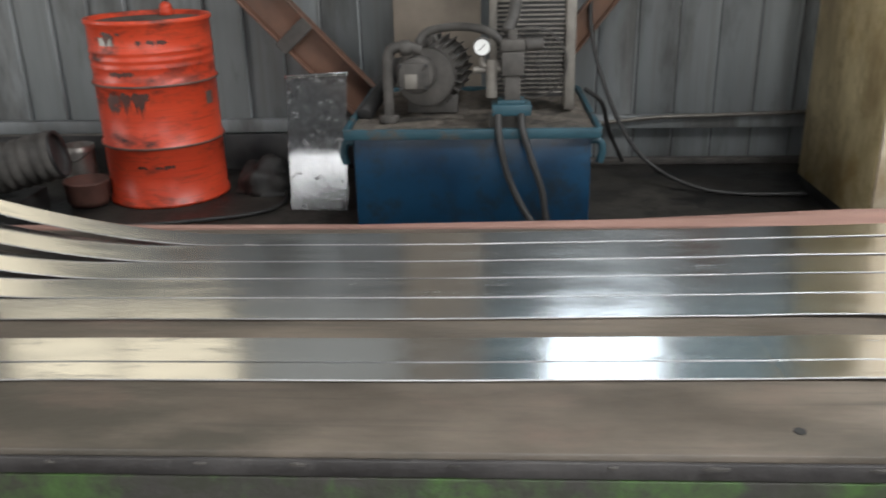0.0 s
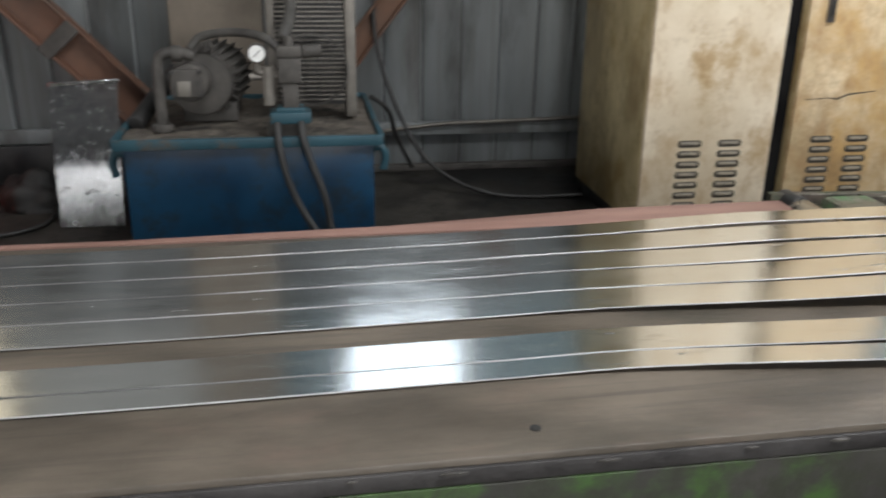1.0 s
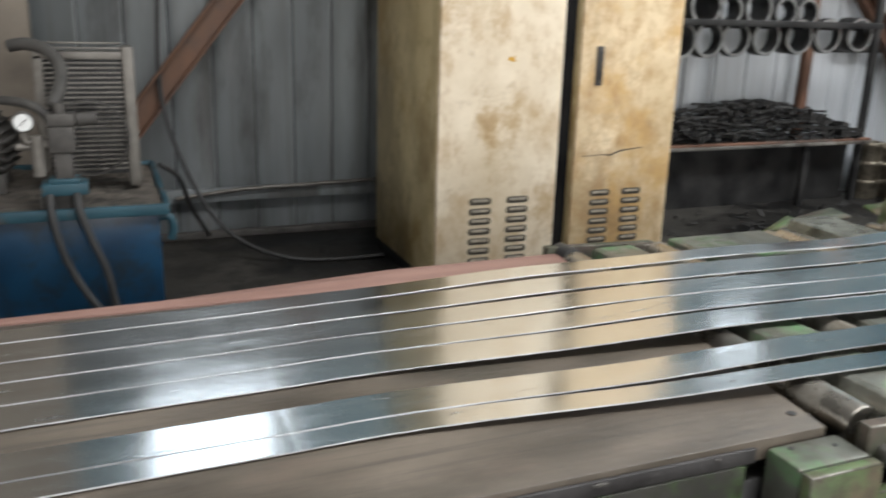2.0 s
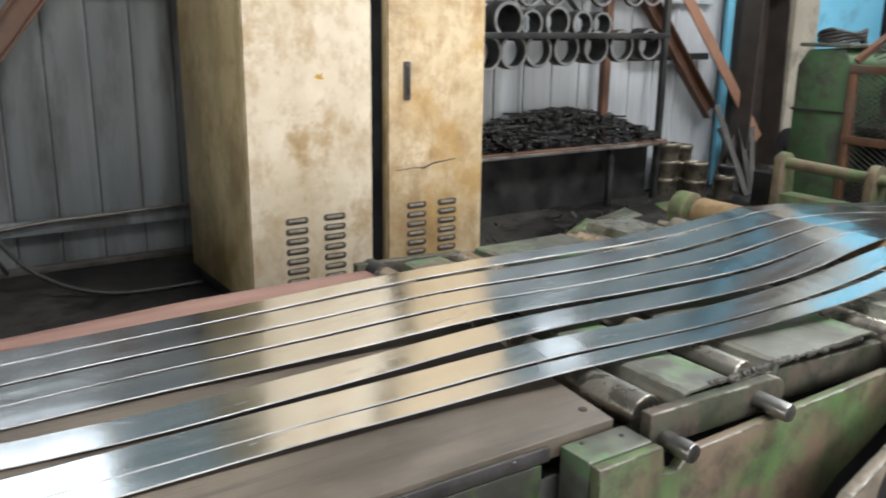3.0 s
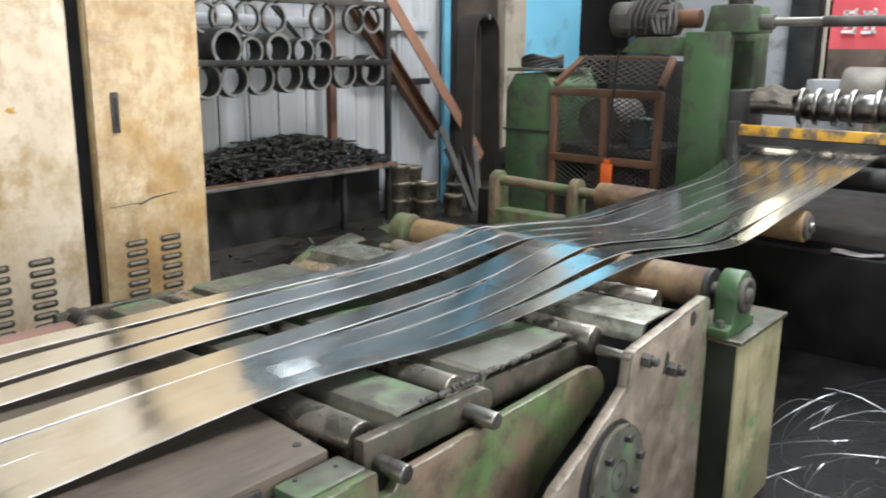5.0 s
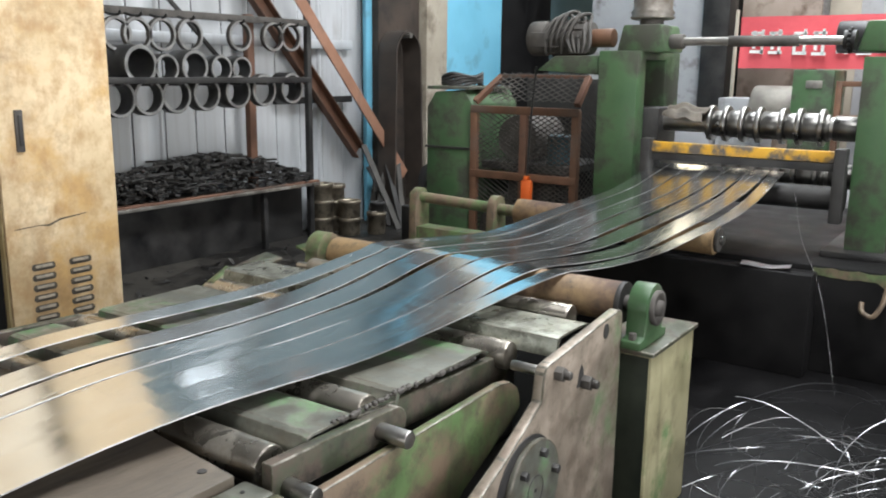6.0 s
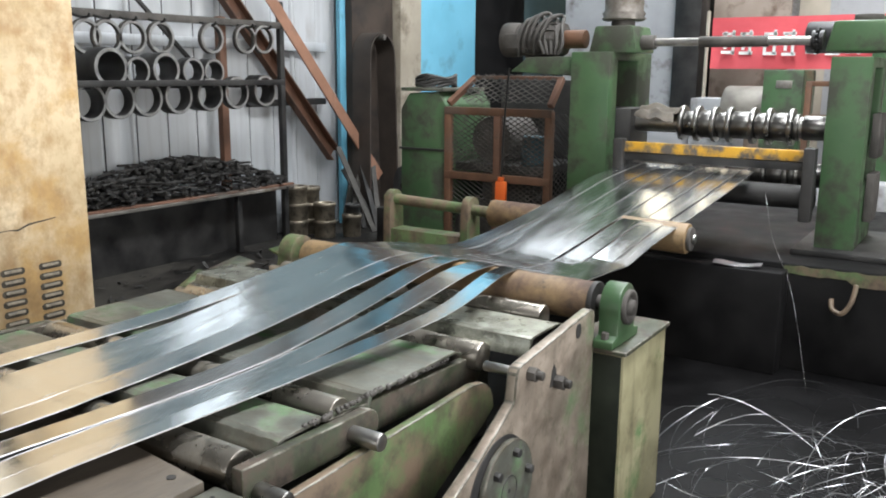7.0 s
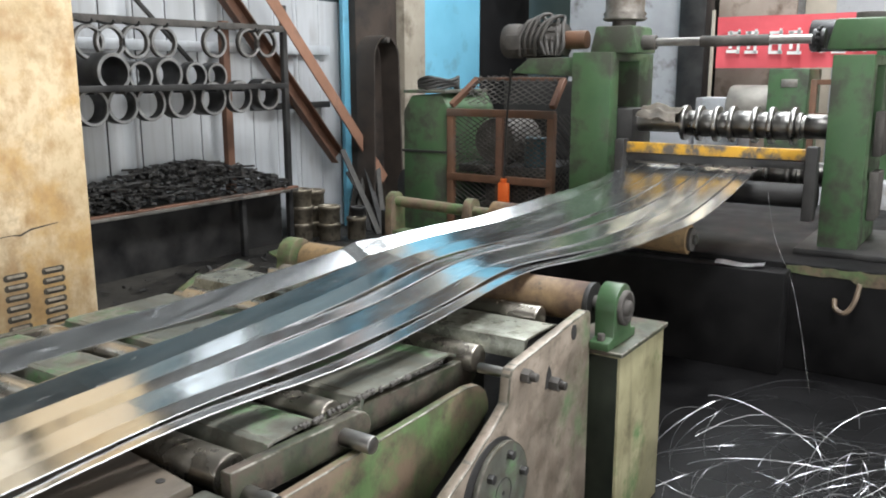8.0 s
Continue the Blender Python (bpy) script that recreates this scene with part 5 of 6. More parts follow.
random.seed(21)
for s in ((-1.85, 0.815, 0.35, 0.06, 10), (-1.70, 0.535, 0.75, 0.10, 26), (-1.95, 0.49, 0.3, 0.05, 8), (-1.1, 0.78, 0.7, 0.02, 9), (-1.75, 0.64, 0.4, 0.03, 7), (-1.4, 0.20, 0.9, 0.015, 8)):
    smear(*s)
gs = B()
sheet = [(-0.745, 3.86, 0.0), (-0.475, 3.845, 0.0), (-0.478, 3.985, 0.60), (-0.768, 3.985, 0.585)]
vs = []
for i in range(9):
    for j in range(25):
        u, w = i / 8, j / 24
        p = Vector(sheet[0]).lerp(Vector(sheet[1]), u).lerp(Vector(sheet[3]).lerp(Vector(sheet[2]), u), w)
        p.y = 3.79 + 0.163 * min(w, 0.42) + 0.185 * max(0, min(w - 0.42, 0.06)) + 0.215 * max(0, min(w - 0.48, 0.12)) + 0.27 * max(0, w - 0.60) - 0.012 * u + 0.0012 * math.sin(w * 6 + u * 2)
        vs.append(gs.verts.new(p))
for i in range(8):
    for j in range(24):
        gs.faces.new((vs[i * 25 + j], vs[(i + 1) * 25 + j], vs[(i + 1) * 25 + j + 1], vs[i * 25 + j + 1]))
gsl = thing("sheet_offcut", (-0.62, 3.85, 0), "spotted galvanized sheet offcut leaning upright", "metal sheet")
bmesh.ops.solidify(gs, geom=list(gs.faces), thickness=0.0015)
part("sheet", gs, "zinc_old", gsl)
bm = B()
beam(bm, (-0.775, 4.004, 0.590), (-0.472, 3.992, 0.605), 0.02, 0.006)
part("folded_edge", bm, "zinc_old", gsl)

duct = thing("ribbed_duct", (-2.0, 3.7, 0), "grey ribbed duct lying by the wall", "duct")
prof = []
for k in range(17):
    prof += [(0.105, k * 0.05), (0.115, k * 0.05 + 0.012), (0.115, k * 0.05 + 0.03), (0.105, k * 0.05 + 0.042)]
part("tube", lathe(B(), prof, Matrix.Translation((-1.80, 3.72, 0.30)) @ Vector((-1, -0.18, -0.22)).normalized().to_track_quat("Z", "Y").to_matrix().to_4x4(), 30), "iron", duct)
part("mouth", lathe(B(), [(0.095, 0.0), (0.11, -0.01), (0.108, 0.006), (0.092, 0.02), (0.0, 0.03)], Matrix.Translation((-1.795, 3.721, 0.301)) @ Vector((-1, -0.18, -0.22)).normalized().to_track_quat("Z", "Y").to_matrix().to_4x4(), 30), "dark", duct)
bm = B()
box(bm, -2.6, -1.95, 3.55, 3.85, 0, 0.11, 0.006)
part("block", bm, "dark", duct)
tc = thing("tin_can", (-1.90, 4.12, 0), "dirty tin can with wire handle", "can")
part("body", lathe(B(), [(0, 0), (0.075, 0), (0.078, 0.01), (0.075, 0.02), (0.078, 0.12), (0.075, 0.21), (0.08, 0.245), (0.074, 0.245), (0.072, 0.05), (0, 0.04)], Matrix.Translation((-1.90, 4.12, 0)), 28), "tin", tc)
bm = B()
pipe(bm, [(-1.975, 4.12, 0.235), (-1.95, 4.06, 0.20), (-1.88, 4.03, 0.18), (-1.82, 4.07, 0.22)], 0.004, 6)
part("handle", bm, "iron", tc)
single("pot", lathe(B(), [(0, 0), (0.085, 0), (0.10, 0.03), (0.107, 0.115), (0.113, 0.125), (0.10, 0.125), (0.095, 0.05), (0, 0.04)], Matrix.Translation((-1.775, 3.90, 0)), 28), "pot", "rust-brown oil pot on the floor", "pot")


def heap(name, cx, cy, rx, ry, h, material, label, category):
    bm = B()
    bmesh.ops.create_icosphere(bm, subdivisions=4, radius=1.0)
    for v in bm.verts:
        n = 1 + 0.28 * noise.noise(v.co * 2.1 + Vector((cx, cy, 0))) + 0.12 * noise.noise(v.co * 6)
        v.co = Vector((cx + v.co.x * rx * n, cy + v.co.y * ry * n, max(0.0, v.co.z) * h * n))
    return single(name, bm, material, label, category)


heap("dirty_rag", -0.93, 4.12, 0.17, 0.12, 0.17, "rubble", "bunched grey oily rag lying by the wall", "rag")
for i, pts in enumerate(([(-2.6, 3.6, 0.03), (-2.2, 3.45, 0.012), (-1.6, 3.5, 0.012), (-1.1, 3.62, 0.012), (-0.85, 3.75, 0.012), (-0.80, 3.95, 0.02), (-0.9, 4.2, 0.02)],
                         [(0.72, 4.5, 1.3), (0.70, 4.42, 0.80), (0.78, 4.30, 0.45), (0.95, 4.15, 0.15), (1.25, 4.0, 0.02), (1.7, 3.95, 0.015)],
                         [(0.65, 4.1, 0.50), (0.74, 4.15, 0.42), (0.80, 4.3, 0.25), (0.9, 4.45, 0.05)])):
    bm = B()
    pipe(bm, pts, 0.011, 8)
    single("cable", bm, "black", "black rubber cable trailing over the floor", "cable")
bm = B()
pipe(bm, [(-6.4, WALL_Y - 0.08, 0.20), (-2.4, WALL_Y - 0.08, 0.19), (-1.4, WALL_Y - 0.08, 0.21)], 0.012, 8)
single("wall_conduit", bm, "alu", "pale conduit running along the wall", "conduit")
bm = B()
pipe(bm, [(0.75, WALL_Y - 0.085, 0.23), (1.1, WALL_Y - 0.085, 0.265), (1.5, WALL_Y - 0.085, 0.275), (2.4, WALL_Y - 0.085, 0.30)], 0.011, 8)
single("wall_conduit", bm, "alu", "pale conduit running along the wall", "conduit")
bm = B()
beam(bm, (-0.56, 4.595, 1.05), (-0.50, 4.595, 1.10), 0.02, 0.05)
beam(bm, (-0.55, 4.56, 1.07), (-0.56, 4.55, 0.98), 0.012, 0.03)
single("wall_hook", bm, "iron", "small dark hook on the wall", "hook")

# ---- ring rack ----
rk = thing("ring_rack", (4.3, 4.4, 0), "tall steel rack hung with machine rings", "rack")
RXA, RXB = 2.95, 5.27
for x in (RXA, RXB):
    for y, mt in ((4.36, "dark"), (4.54, "dark"))[:2 if x == RXA else 1]:
        bm = B()
        box(bm, x - 0.022, x + 0.022, y - 0.02, y + 0.02, 0, 1.75, 0.004)
        part("post", bm, mt, rk)
bm = B()
box(bm, 4.73, 4.79, 4.40, 4.45, 0.42, 1.62, 0.004)
part("post", bm, "brown", rk, "brown middle post")
for z0, z1, y, mt in ((1.56, 1.605, 4.36, "iron"), (1.168, 1.205, 4.085, "dark"), (0.415, 0.437, 4.275, "tin"), (0.437, 0.452, 4.28, "brown")):
    bm = B()
    box(bm, RXA, RXB if y > 4.2 else 5.0, y - 0.02, y + 0.02, z0, z1, 0.003)
    part("rail", bm, mt, rk)
bm = B()
box(bm, RXA, RXB, 4.32, 4.56, 0.42, 0.44, 0.003)
box(bm, RXA, RXB, 4.44, 4.56, 1.16, 1.19, 0.003)
part("shelf", bm, "dark", rk, "rusty dark shelf plate")
bm = B()
beam(bm, (4.10, 4.5, 1.75), (4.62, 4.5, 1.27), 0.025, 0.025)
part("stay", bm, "dark", rk, "thin slanted stay bar")
# dark sheet stands in for the shade below the shelf
bm = B()
box(bm, RXA, RXB, 4.45, 4.47, 0.0, 0.40, 0.003)
part("back_sheet", bm, "dark", rk)
bm = B()
box(bm, 4.74, 4.78, 4.30, 4.34, 0.0, 0.415, 0.004)
part("post", bm, "dark", rk)


def ring(x, y, z, ro, ri, ln, material, group, label):
    t = thing("steel_ring", (x, y, z), label, "ring", group)
    part("band", lathe(B(), [(ri, 0), (ro - 0.004, 0), (ro, 0.004), (ro, ln), (ri, ln), (ri, 0)], Matrix.Translation((x, y, z)) @ pose(0, 0, 0, -90), 40), material, t)
    part("rim", lathe(B(), [(ri + 0.001, -0.001), (ro - 0.003, -0.001)], Matrix.Translation((x, y, z)) @ pose(0, 0, 0, -90), 40), "rim", t, "bright machined end face")
    return t


for x in (3.609, 3.746, 3.918, 4.122, 4.524, 4.848, 5.018):
    ring(x, 4.24 if x < 4.7 else 4.27, 1.445 + 0.03 * (x - 3.6) / 1.4, 0.098, 0.078, 0.03, "iron", "rings hung on hooks", "thin steel ring hung on a hook")
    bm = B()
    pipe(bm, [(x - 0.02, 4.38, 1.58), (x, 4.30, 1.555), (x, 4.22, 1.55), (x, 4.20, 1.57)], 0.008, 8)
    part("hook", bm, "dark", rk)
for x, ro, ln in ((3.667, 0.112, 0.36), (3.844, 0.085, 0.10), (4.047, 0.10, 0.16), (4.252, 0.085, 0.08), (4.42, 0.082, 0.10)):
    ring(x, 4.12, 1.195 + ro * 0.72, ro, ro * 0.78, ln, "dark", "tubes on the rack", "dark thick-walled tube ring on the rack rail")
for x, ln in ((3.30, 0.1), (3.51, 0.12), (3.702, 0.08), (3.895, 0.06), (4.12, 0.09), (4.37, 0.14), (4.595, 0.05), (4.853, 0.12)):
    ring(x, 4.11, 1.085 + 0.045 * (x - 3.5) / 1.35, 0.105, 0.085, ln, "dark", "rings under the rail", "dark steel ring hung under the rack rail")
    bm = B()
    cyl(bm, (x, 4.08, 1.165), (x, 4.44, 1.165), 0.011, 10)
    part("peg", bm, "dark", rk)
bm = B()
random.seed(5)
for k in range(900):
    x = random.uniform(3.0, 5.2)
    prof_h = 0.14 + 0.11 * math.exp(-((x - 4.35) / 0.55) ** 2) - 0.10 * max(0, (x - 4.8) / 0.4)
    z = 0.45 + random.random() ** 0.7 * max(prof_h, 0.05)
    y = 4.22 + (z - 0.45) * 0.35 + random.uniform(0.0, 0.14)
    L = random.uniform(0.12, 0.34)
    a = radians(random.gauss(62, 20) if random.random() < 0.8 else random.uniform(0, 180))
    d = Vector((math.cos(a) * 0.8, math.sin(a) * 0.6, random.uniform(-0.06, 0.06))) * L / 2
    beam(bm, Vector((x, y + 0.08, z)) - d, Vector((x, y + 0.08, z)) + d, random.uniform(0.012, 0.03), random.uniform(0.006, 0.014), (0.3, 0.2, 1), 0)
single("bar_offcuts", bm, "rubble", "heap of dark flat bar offcuts on the rack shelf", "scrap", "stuff")
# bushings on the floor
for x, y, r, h, mt in ((5.56, 4.22, 0.085, 0.27, "brass"), (5.72, 4.08, 0.075, 0.17, "brass"), (5.44, 4.40, 0.085, 0.40, "brass"), (5.62, 4.44, 0.09, 0.37, "brass"), (5.73, 4.08, 0.06, 0.0, "dark")):
    t = thing("bushing_stack", (x, y, 0), "stack of tarnished bronze bushings on the floor", "bushings", "bushing stacks")
    z = 0.0 if h else 0.18
    n = max(1, round(h / 0.12))
    for k in range(n):
        hh = max(h, 0.07) / n
        part("bushing", lathe(B(), [(r * 0.75, 0), (r * 0.93, 0), (r * 0.95, 0.004), (r * 0.95, hh - 0.034), (r * 1.04, hh - 0.030), (r * 1.05, hh - 0.006), (r * 1.02, hh - 0.001), (r * 0.76, hh - 0.001), (r * 0.74, hh - 0.02), (r * 0.74, 0.01), (r * 0.75, 0)], Matrix.Translation((x + random.uniform(-0.006, 0.006), y, z + hh * k)), 32), mt, t)
# braces and bars near the columns
br = thing("steel_brace", (6.43, 4.345, 0.375), "faded orange-brown flat steel bar leaning on the rack wall", "brace")
bm = B()
beam(bm, (6.43, 4.345, 0.375), (5.0, 4.345, 1.95), 0.095, 0.014)
part("flat_bar", bm, "brace_or", br)
channel("steel_brace", (5.97, 4.50, 0.59), (4.72, 4.50, 1.93), 0.12, 0.06, "brown", "dark brown steel brace leaning on the wall")
bm = B()
box(bm, 5.1, 5.95, 4.52, 4.56, 1.0, 1.05, 0.004)
single("wall_rail", bm, "dark", "dark horizontal rail on the wall", "rail")
for k, (x0, x1, zt, mt) in enumerate(((5.86, 5.80, 0.85, "hose"), (5.95, 6.06, 0.78, "dark"), (6.0, 6.25, 0.70, "hose"), (6.02, 5.86, 0.62, "dark"), (6.12, 6.2, 0.60, "hose"), (5.92, 6.0, 0.5, "dark"), (5.78, 6.10, 0.66, "hose"), (6.18, 5.92, 0.55, "rubble"), (5.88, 6.22, 0.58, "dark"), (6.25, 6.08, 0.80, "dark"), (5.84, 5.96, 0.45, "hose"))):
    bm = B()
    beam(bm, (x0 + 0.10, 4.05 + 0.03 * k, 0.0), (x1 + 0.12, 4.38, zt * 0.78), 0.05, 0.015, (0.3, 1, 0))
    single("leaning_bar", bm, mt, "worn flat steel bar leaning on the column", "bar", "", "leaning bars")
single("grinding_wheel", lathe(B(), [(0.03, 0), (0.15, 0), (0.155, 0.01), (0.155, 0.04), (0.15, 0.05), (0.03, 0.05), (0.03, 0)], Matrix.Translation((5.75, 3.62, 0.42)) @ pose(0, 0, 0, 90, 0, 62), 36), "dark", "dark disc wheel standing by the gearbox", "wheel")
bm = B()
box(bm, 5.6, 5.9, 3.5, 3.75, 0, 0.27, 0.01)
single("steel_block", bm, "dark", "dark steel block on the floor", "block")
bm = B()
def belt_line(r):
    """Hanging loop of a flat belt: up one side, over the peg, down the other."""
    return [(6.32 - r * 1.15, 0.16)] + [(6.32 - r * math.cos(a), 1.38 + r * 1.15 * math.sin(a)) for a in np.linspace(0, math.pi, 15)] + [(6.32 + r * 1.3, 0.16)]


outer, inner = belt_line(0.17), belt_line(0.155)
slab(bm, outer + inner[::-1], "y", 4.22, 4.405)
db = thing("drive_belt", (6.32, 4.3, 0.16), "wide dark leather drive belt hung on the column", "belt")
part("band", bm, "belt", db)
bm = B()
cyl(bm, (6.32, 4.20, 1.535), (6.32, 4.43, 1.535), 0.022, 16, bev=0.003)
part("peg", bm, "iron", db)

# ---- far hall ----
bn = thing("banner", (9.0, 1.6, 1.3), "red cloth banner with white lettering, too blurred to read", "banner")
bm = B()
bmesh.ops.create_grid(bm, x_segments=40, y_segments=6, size=0.5, matrix=pose(9.0, 1.48, 1.55, 90, 0, -90) @ Matrix.Diagonal((1.68, 0.47, 1, 1)))
for v in bm.verts:
    v.co.x += 0.015 * math.sin(v.co.y * 9) + 0.008 * math.sin(v.co.z * 14 + v.co.y * 5)
bmesh.ops.solidify(bm, geom=list(bm.faces), thickness=0.003)
part("cloth", bm, "banner", bn)
random.seed(8)
for k in range(8):
    # each unreadable sign: a few crossing strokes of its size
    y, z = 2.15 - 0.165 * k - (0.05 if k > 1 else 0) - (0.04 if k > 3 else 0), 1.555
    strokes = [(0, random.uniform(0.07, 0.11), 0.115, 0.026), (random.uniform(-0.02, 0.02), random.uniform(-0.02, 0.03), 0.10, 0.024), (0, random.uniform(-0.11, -0.08), 0.12, 0.028),
               (random.uniform(-0.05, -0.02), 0, 0.024, 0.22), (random.uniform(0.02, 0.05), random.uniform(-0.03, 0.02), 0.026, 0.16)]
    for dy, dz, w, h in strokes:
        bm = B()
        box(bm, 8.955, 8.965, y + dy - w / 2, y + dy + w / 2, z + dz - h / 2, z + dz + h / 2)
        part("letter_bar", bm, "white", bn)
for y in (2.36, 0.60):
    bm = B()
    cyl(bm, (9.0, y, 0), (9.0, y, 1.85), 0.018, 12)
    part("pole", bm, "cream", bn, "pale banner pole")
fm = thing("far_machine", (7.9, 1.35, 0), "green machine cabinet far down the hall", "machine")
bm = B()
box(bm, 7.7, 8.2, 1.22, 1.52, 0, 1.30, 0.01)
part("body", bm, "green_top", fm)
bm = B()
box(bm, 7.69, 7.702, 1.30, 1.42, 1.16, 1.22, 0.003)
part("name_plate", bm, "tin", fm)
bm = B()
cyl(bm, (8.1, 1.9, 0.95), (8.1, 1.55, 0.95), 0.22, 36, bev=0.02)
part("coil", bm, "alu", fm, "coil of strip on the far machine")
orr = thing("orange_rack", (7.6, 1.1, 0), "orange steel stand far down the hall", "stand")
for y in (1.16, 0.80):
    bm = B()
    box(bm, 7.58, 7.63, y - 0.022, y + 0.022, 0, 1.22, 0.004)
    part("upright", bm, "yellow" if y < 1 else "orange_br", orr)
for z in (0.95, 1.2):
    bm = B()
    box(bm, 7.585, 7.625, 0.82, 1.14, z - 0.02, z + 0.02, 0.004)
    part("rail", bm, "orange_br", orr)
ob_ = thing("overhead_motor", (6.6, 0.8, 1.35), "dark motor on the uncoiler beyond the slitter", "motor")
bm = B()
cyl(bm, (6.6, 1.02, 1.50), (6.6, 0.55, 1.50), 0.10, 28, bev=0.015)
part("stator", bm, "dark", ob_)
bm = B()
box(bm, 6.5, 6.7, 0.45, 0.62, 0.0, 1.62, 0.01)
part("pedestal", bm, "green_top", ob_)
bm = B()
box(bm, 6.3, 7.4, 0.4, 2.2, 0.0, 0.62, 0.01)
single("feed_table", bm, "plaster", "low grey feed table beyond the slitter", "table")
cs = thing("far_crates", (8.5, 2.4, 0), "stacked pale crates by the far wall", "crates")
for y, z0, z1 in ((2.1, 0, 0.7), (2.55, 0, 0.9), (2.1, 0.7, 1.05)):
    bm = B()
    box(bm, 8.4, 8.8, y - 0.2, y + 0.2, z0, z1, 0.01)
    part("crate", bm, "plaster", cs)

# bright sheet added in place of a glint on the tray
bm = B()
bmesh.ops.create_grid(bm, x_segments=8, y_segments=14, size=0.5, matrix=pose(4.335, 0.80, 0.455, 0, 0, 8) @ Matrix.Diagonal((0.09, 0.20, 1, 1)))
for v in bm.verts:
    v.co.z += 0.006 + 0.005 * math.sin(v.co.y * 30) + 0.003 * math.sin(v.co.x * 60)
bmesh.ops.solidify(bm, geom=list(bm.faces), thickness=0.001)
single("sheet_scrap", bm, "trim", "small bright sheet standing in for a glint on the black tray", "scrap")

# ---- trimming scrap on the floor ----
# thin black slab makes the floor around the trimmings near black
bm = B()
slab(bm, [(3.45 + 1.05 * math.cos(a) * (1 + 0.16 * noise.noise(Vector((3 * math.cos(a), 3 * math.sin(a), 1)))), 1.75 * math.sin(a) * (1 + 0.2 * noise.noise(Vector((3 * math.cos(a), 3 * math.sin(a), 7))))) for a in np.linspace(0, 6.2, 60)], "z", 0.0, 0.004)
single("oil_puddle", bm, "blackfloor", "thin black film spread over the floor", "oil puddle")
random.seed(11)
bm = B()
for k in range(150):
    cx, cy = random.uniform(2.72, 3.42), random.uniform(-0.75, 0.50)
    R = random.uniform(0.16, 0.44)
    a0, sweep = random.uniform(0, 6.28), random.uniform(1.5, 4.6)
    tiltx, tilty = random.uniform(-0.5, 0.5), random.uniform(-0.5, 0.5)
    pts = []
    for i in range(26):
        a = a0 + sweep * i / 25
        x, y = R * math.cos(a), R * 0.8 * math.sin(a)
        z = 0.03 + 0.11 * (1 + math.sin(a * 1.3 + k)) * random.uniform(0.98, 1.02) * (0.4 + R) + tiltx * x * 0.3 + tilty * y * 0.3
        pts.append(Vector((cx + x, cy + y, max(0.006, z))))
    w = random.uniform(0.0004, 0.0009) if k % 6 else random.uniform(0.0011, 0.0017)
    pv = None
    tw0 = random.uniform(0, 3)
    for i, p in enumerate(pts):
        d = (pts[min(i + 1, 25)] - pts[max(i - 1, 0)]).normalized()
        s = d.cross(Vector((math.sin(tw0 + i * 0.05), math.cos(tw0 + i * 0.05), 0.5))).normalized() * w
        cur = (bm.verts.new(p - s), bm.verts.new(p + s))
        if pv:
            bm.faces.new((pv[0], pv[1], cur[1], cur[0]))
        pv = cur
single("trim_scrap", bm, "trim", "tangle of thin bright curled edge trimmings", "scrap", "stuff")
bm = B()
random.seed(3)
for k in range(220):
    x, y = random.uniform(3.0, 5.4), random.uniform(3.0, 4.25)
    d = Vector((random.uniform(-1, 1), random.uniform(-1, 1), random.uniform(-0.05, 0.2))) * random.uniform(0.02, 0.12)
    beam(bm, Vector((x, y, 0.012)) - d * 0.5, Vector((x, y, 0.012 + abs(d.z))) + d * 0.5, random.uniform(0.006, 0.02), 0.004, (0, 0, 1), 0)
single("floor_litter", bm, "rubble", "dark bar ends and litter on the floor", "litter", "stuff")
bm = B()
pipe(bm, [(4.62, 0.77, 0.74), (4.50, 0.70, 0.56), (4.34, 0.59, 0.42), (4.22, 0.52, 0.28), (4.15, 0.47, 0.12), (4.12, 0.44, 0.01)], 0.0005, 6)
single("trim_wire", bm, "edge_soft", "bright thin edge trim hanging from the slitter", "wire")

# ---- the slit strips ----
WID = [0.076, 0.100, 0.092, 0.094, 0.092, 0.088, 0.058]
# stations along the line for the heights and for the places across
ZX = [0.5, 1.05, 1.30, 1.6, 2.0, 2.35, 2.70, 2.95, 3.3, 3.8, 4.3, 4.70]
YX = [-2.4, 0.1, 0.8, 1.35, 1.9, 2.4, 2.75, 3.25, 3.9, 4.69]
FLAT = [[0] * 7, [0] * 7]
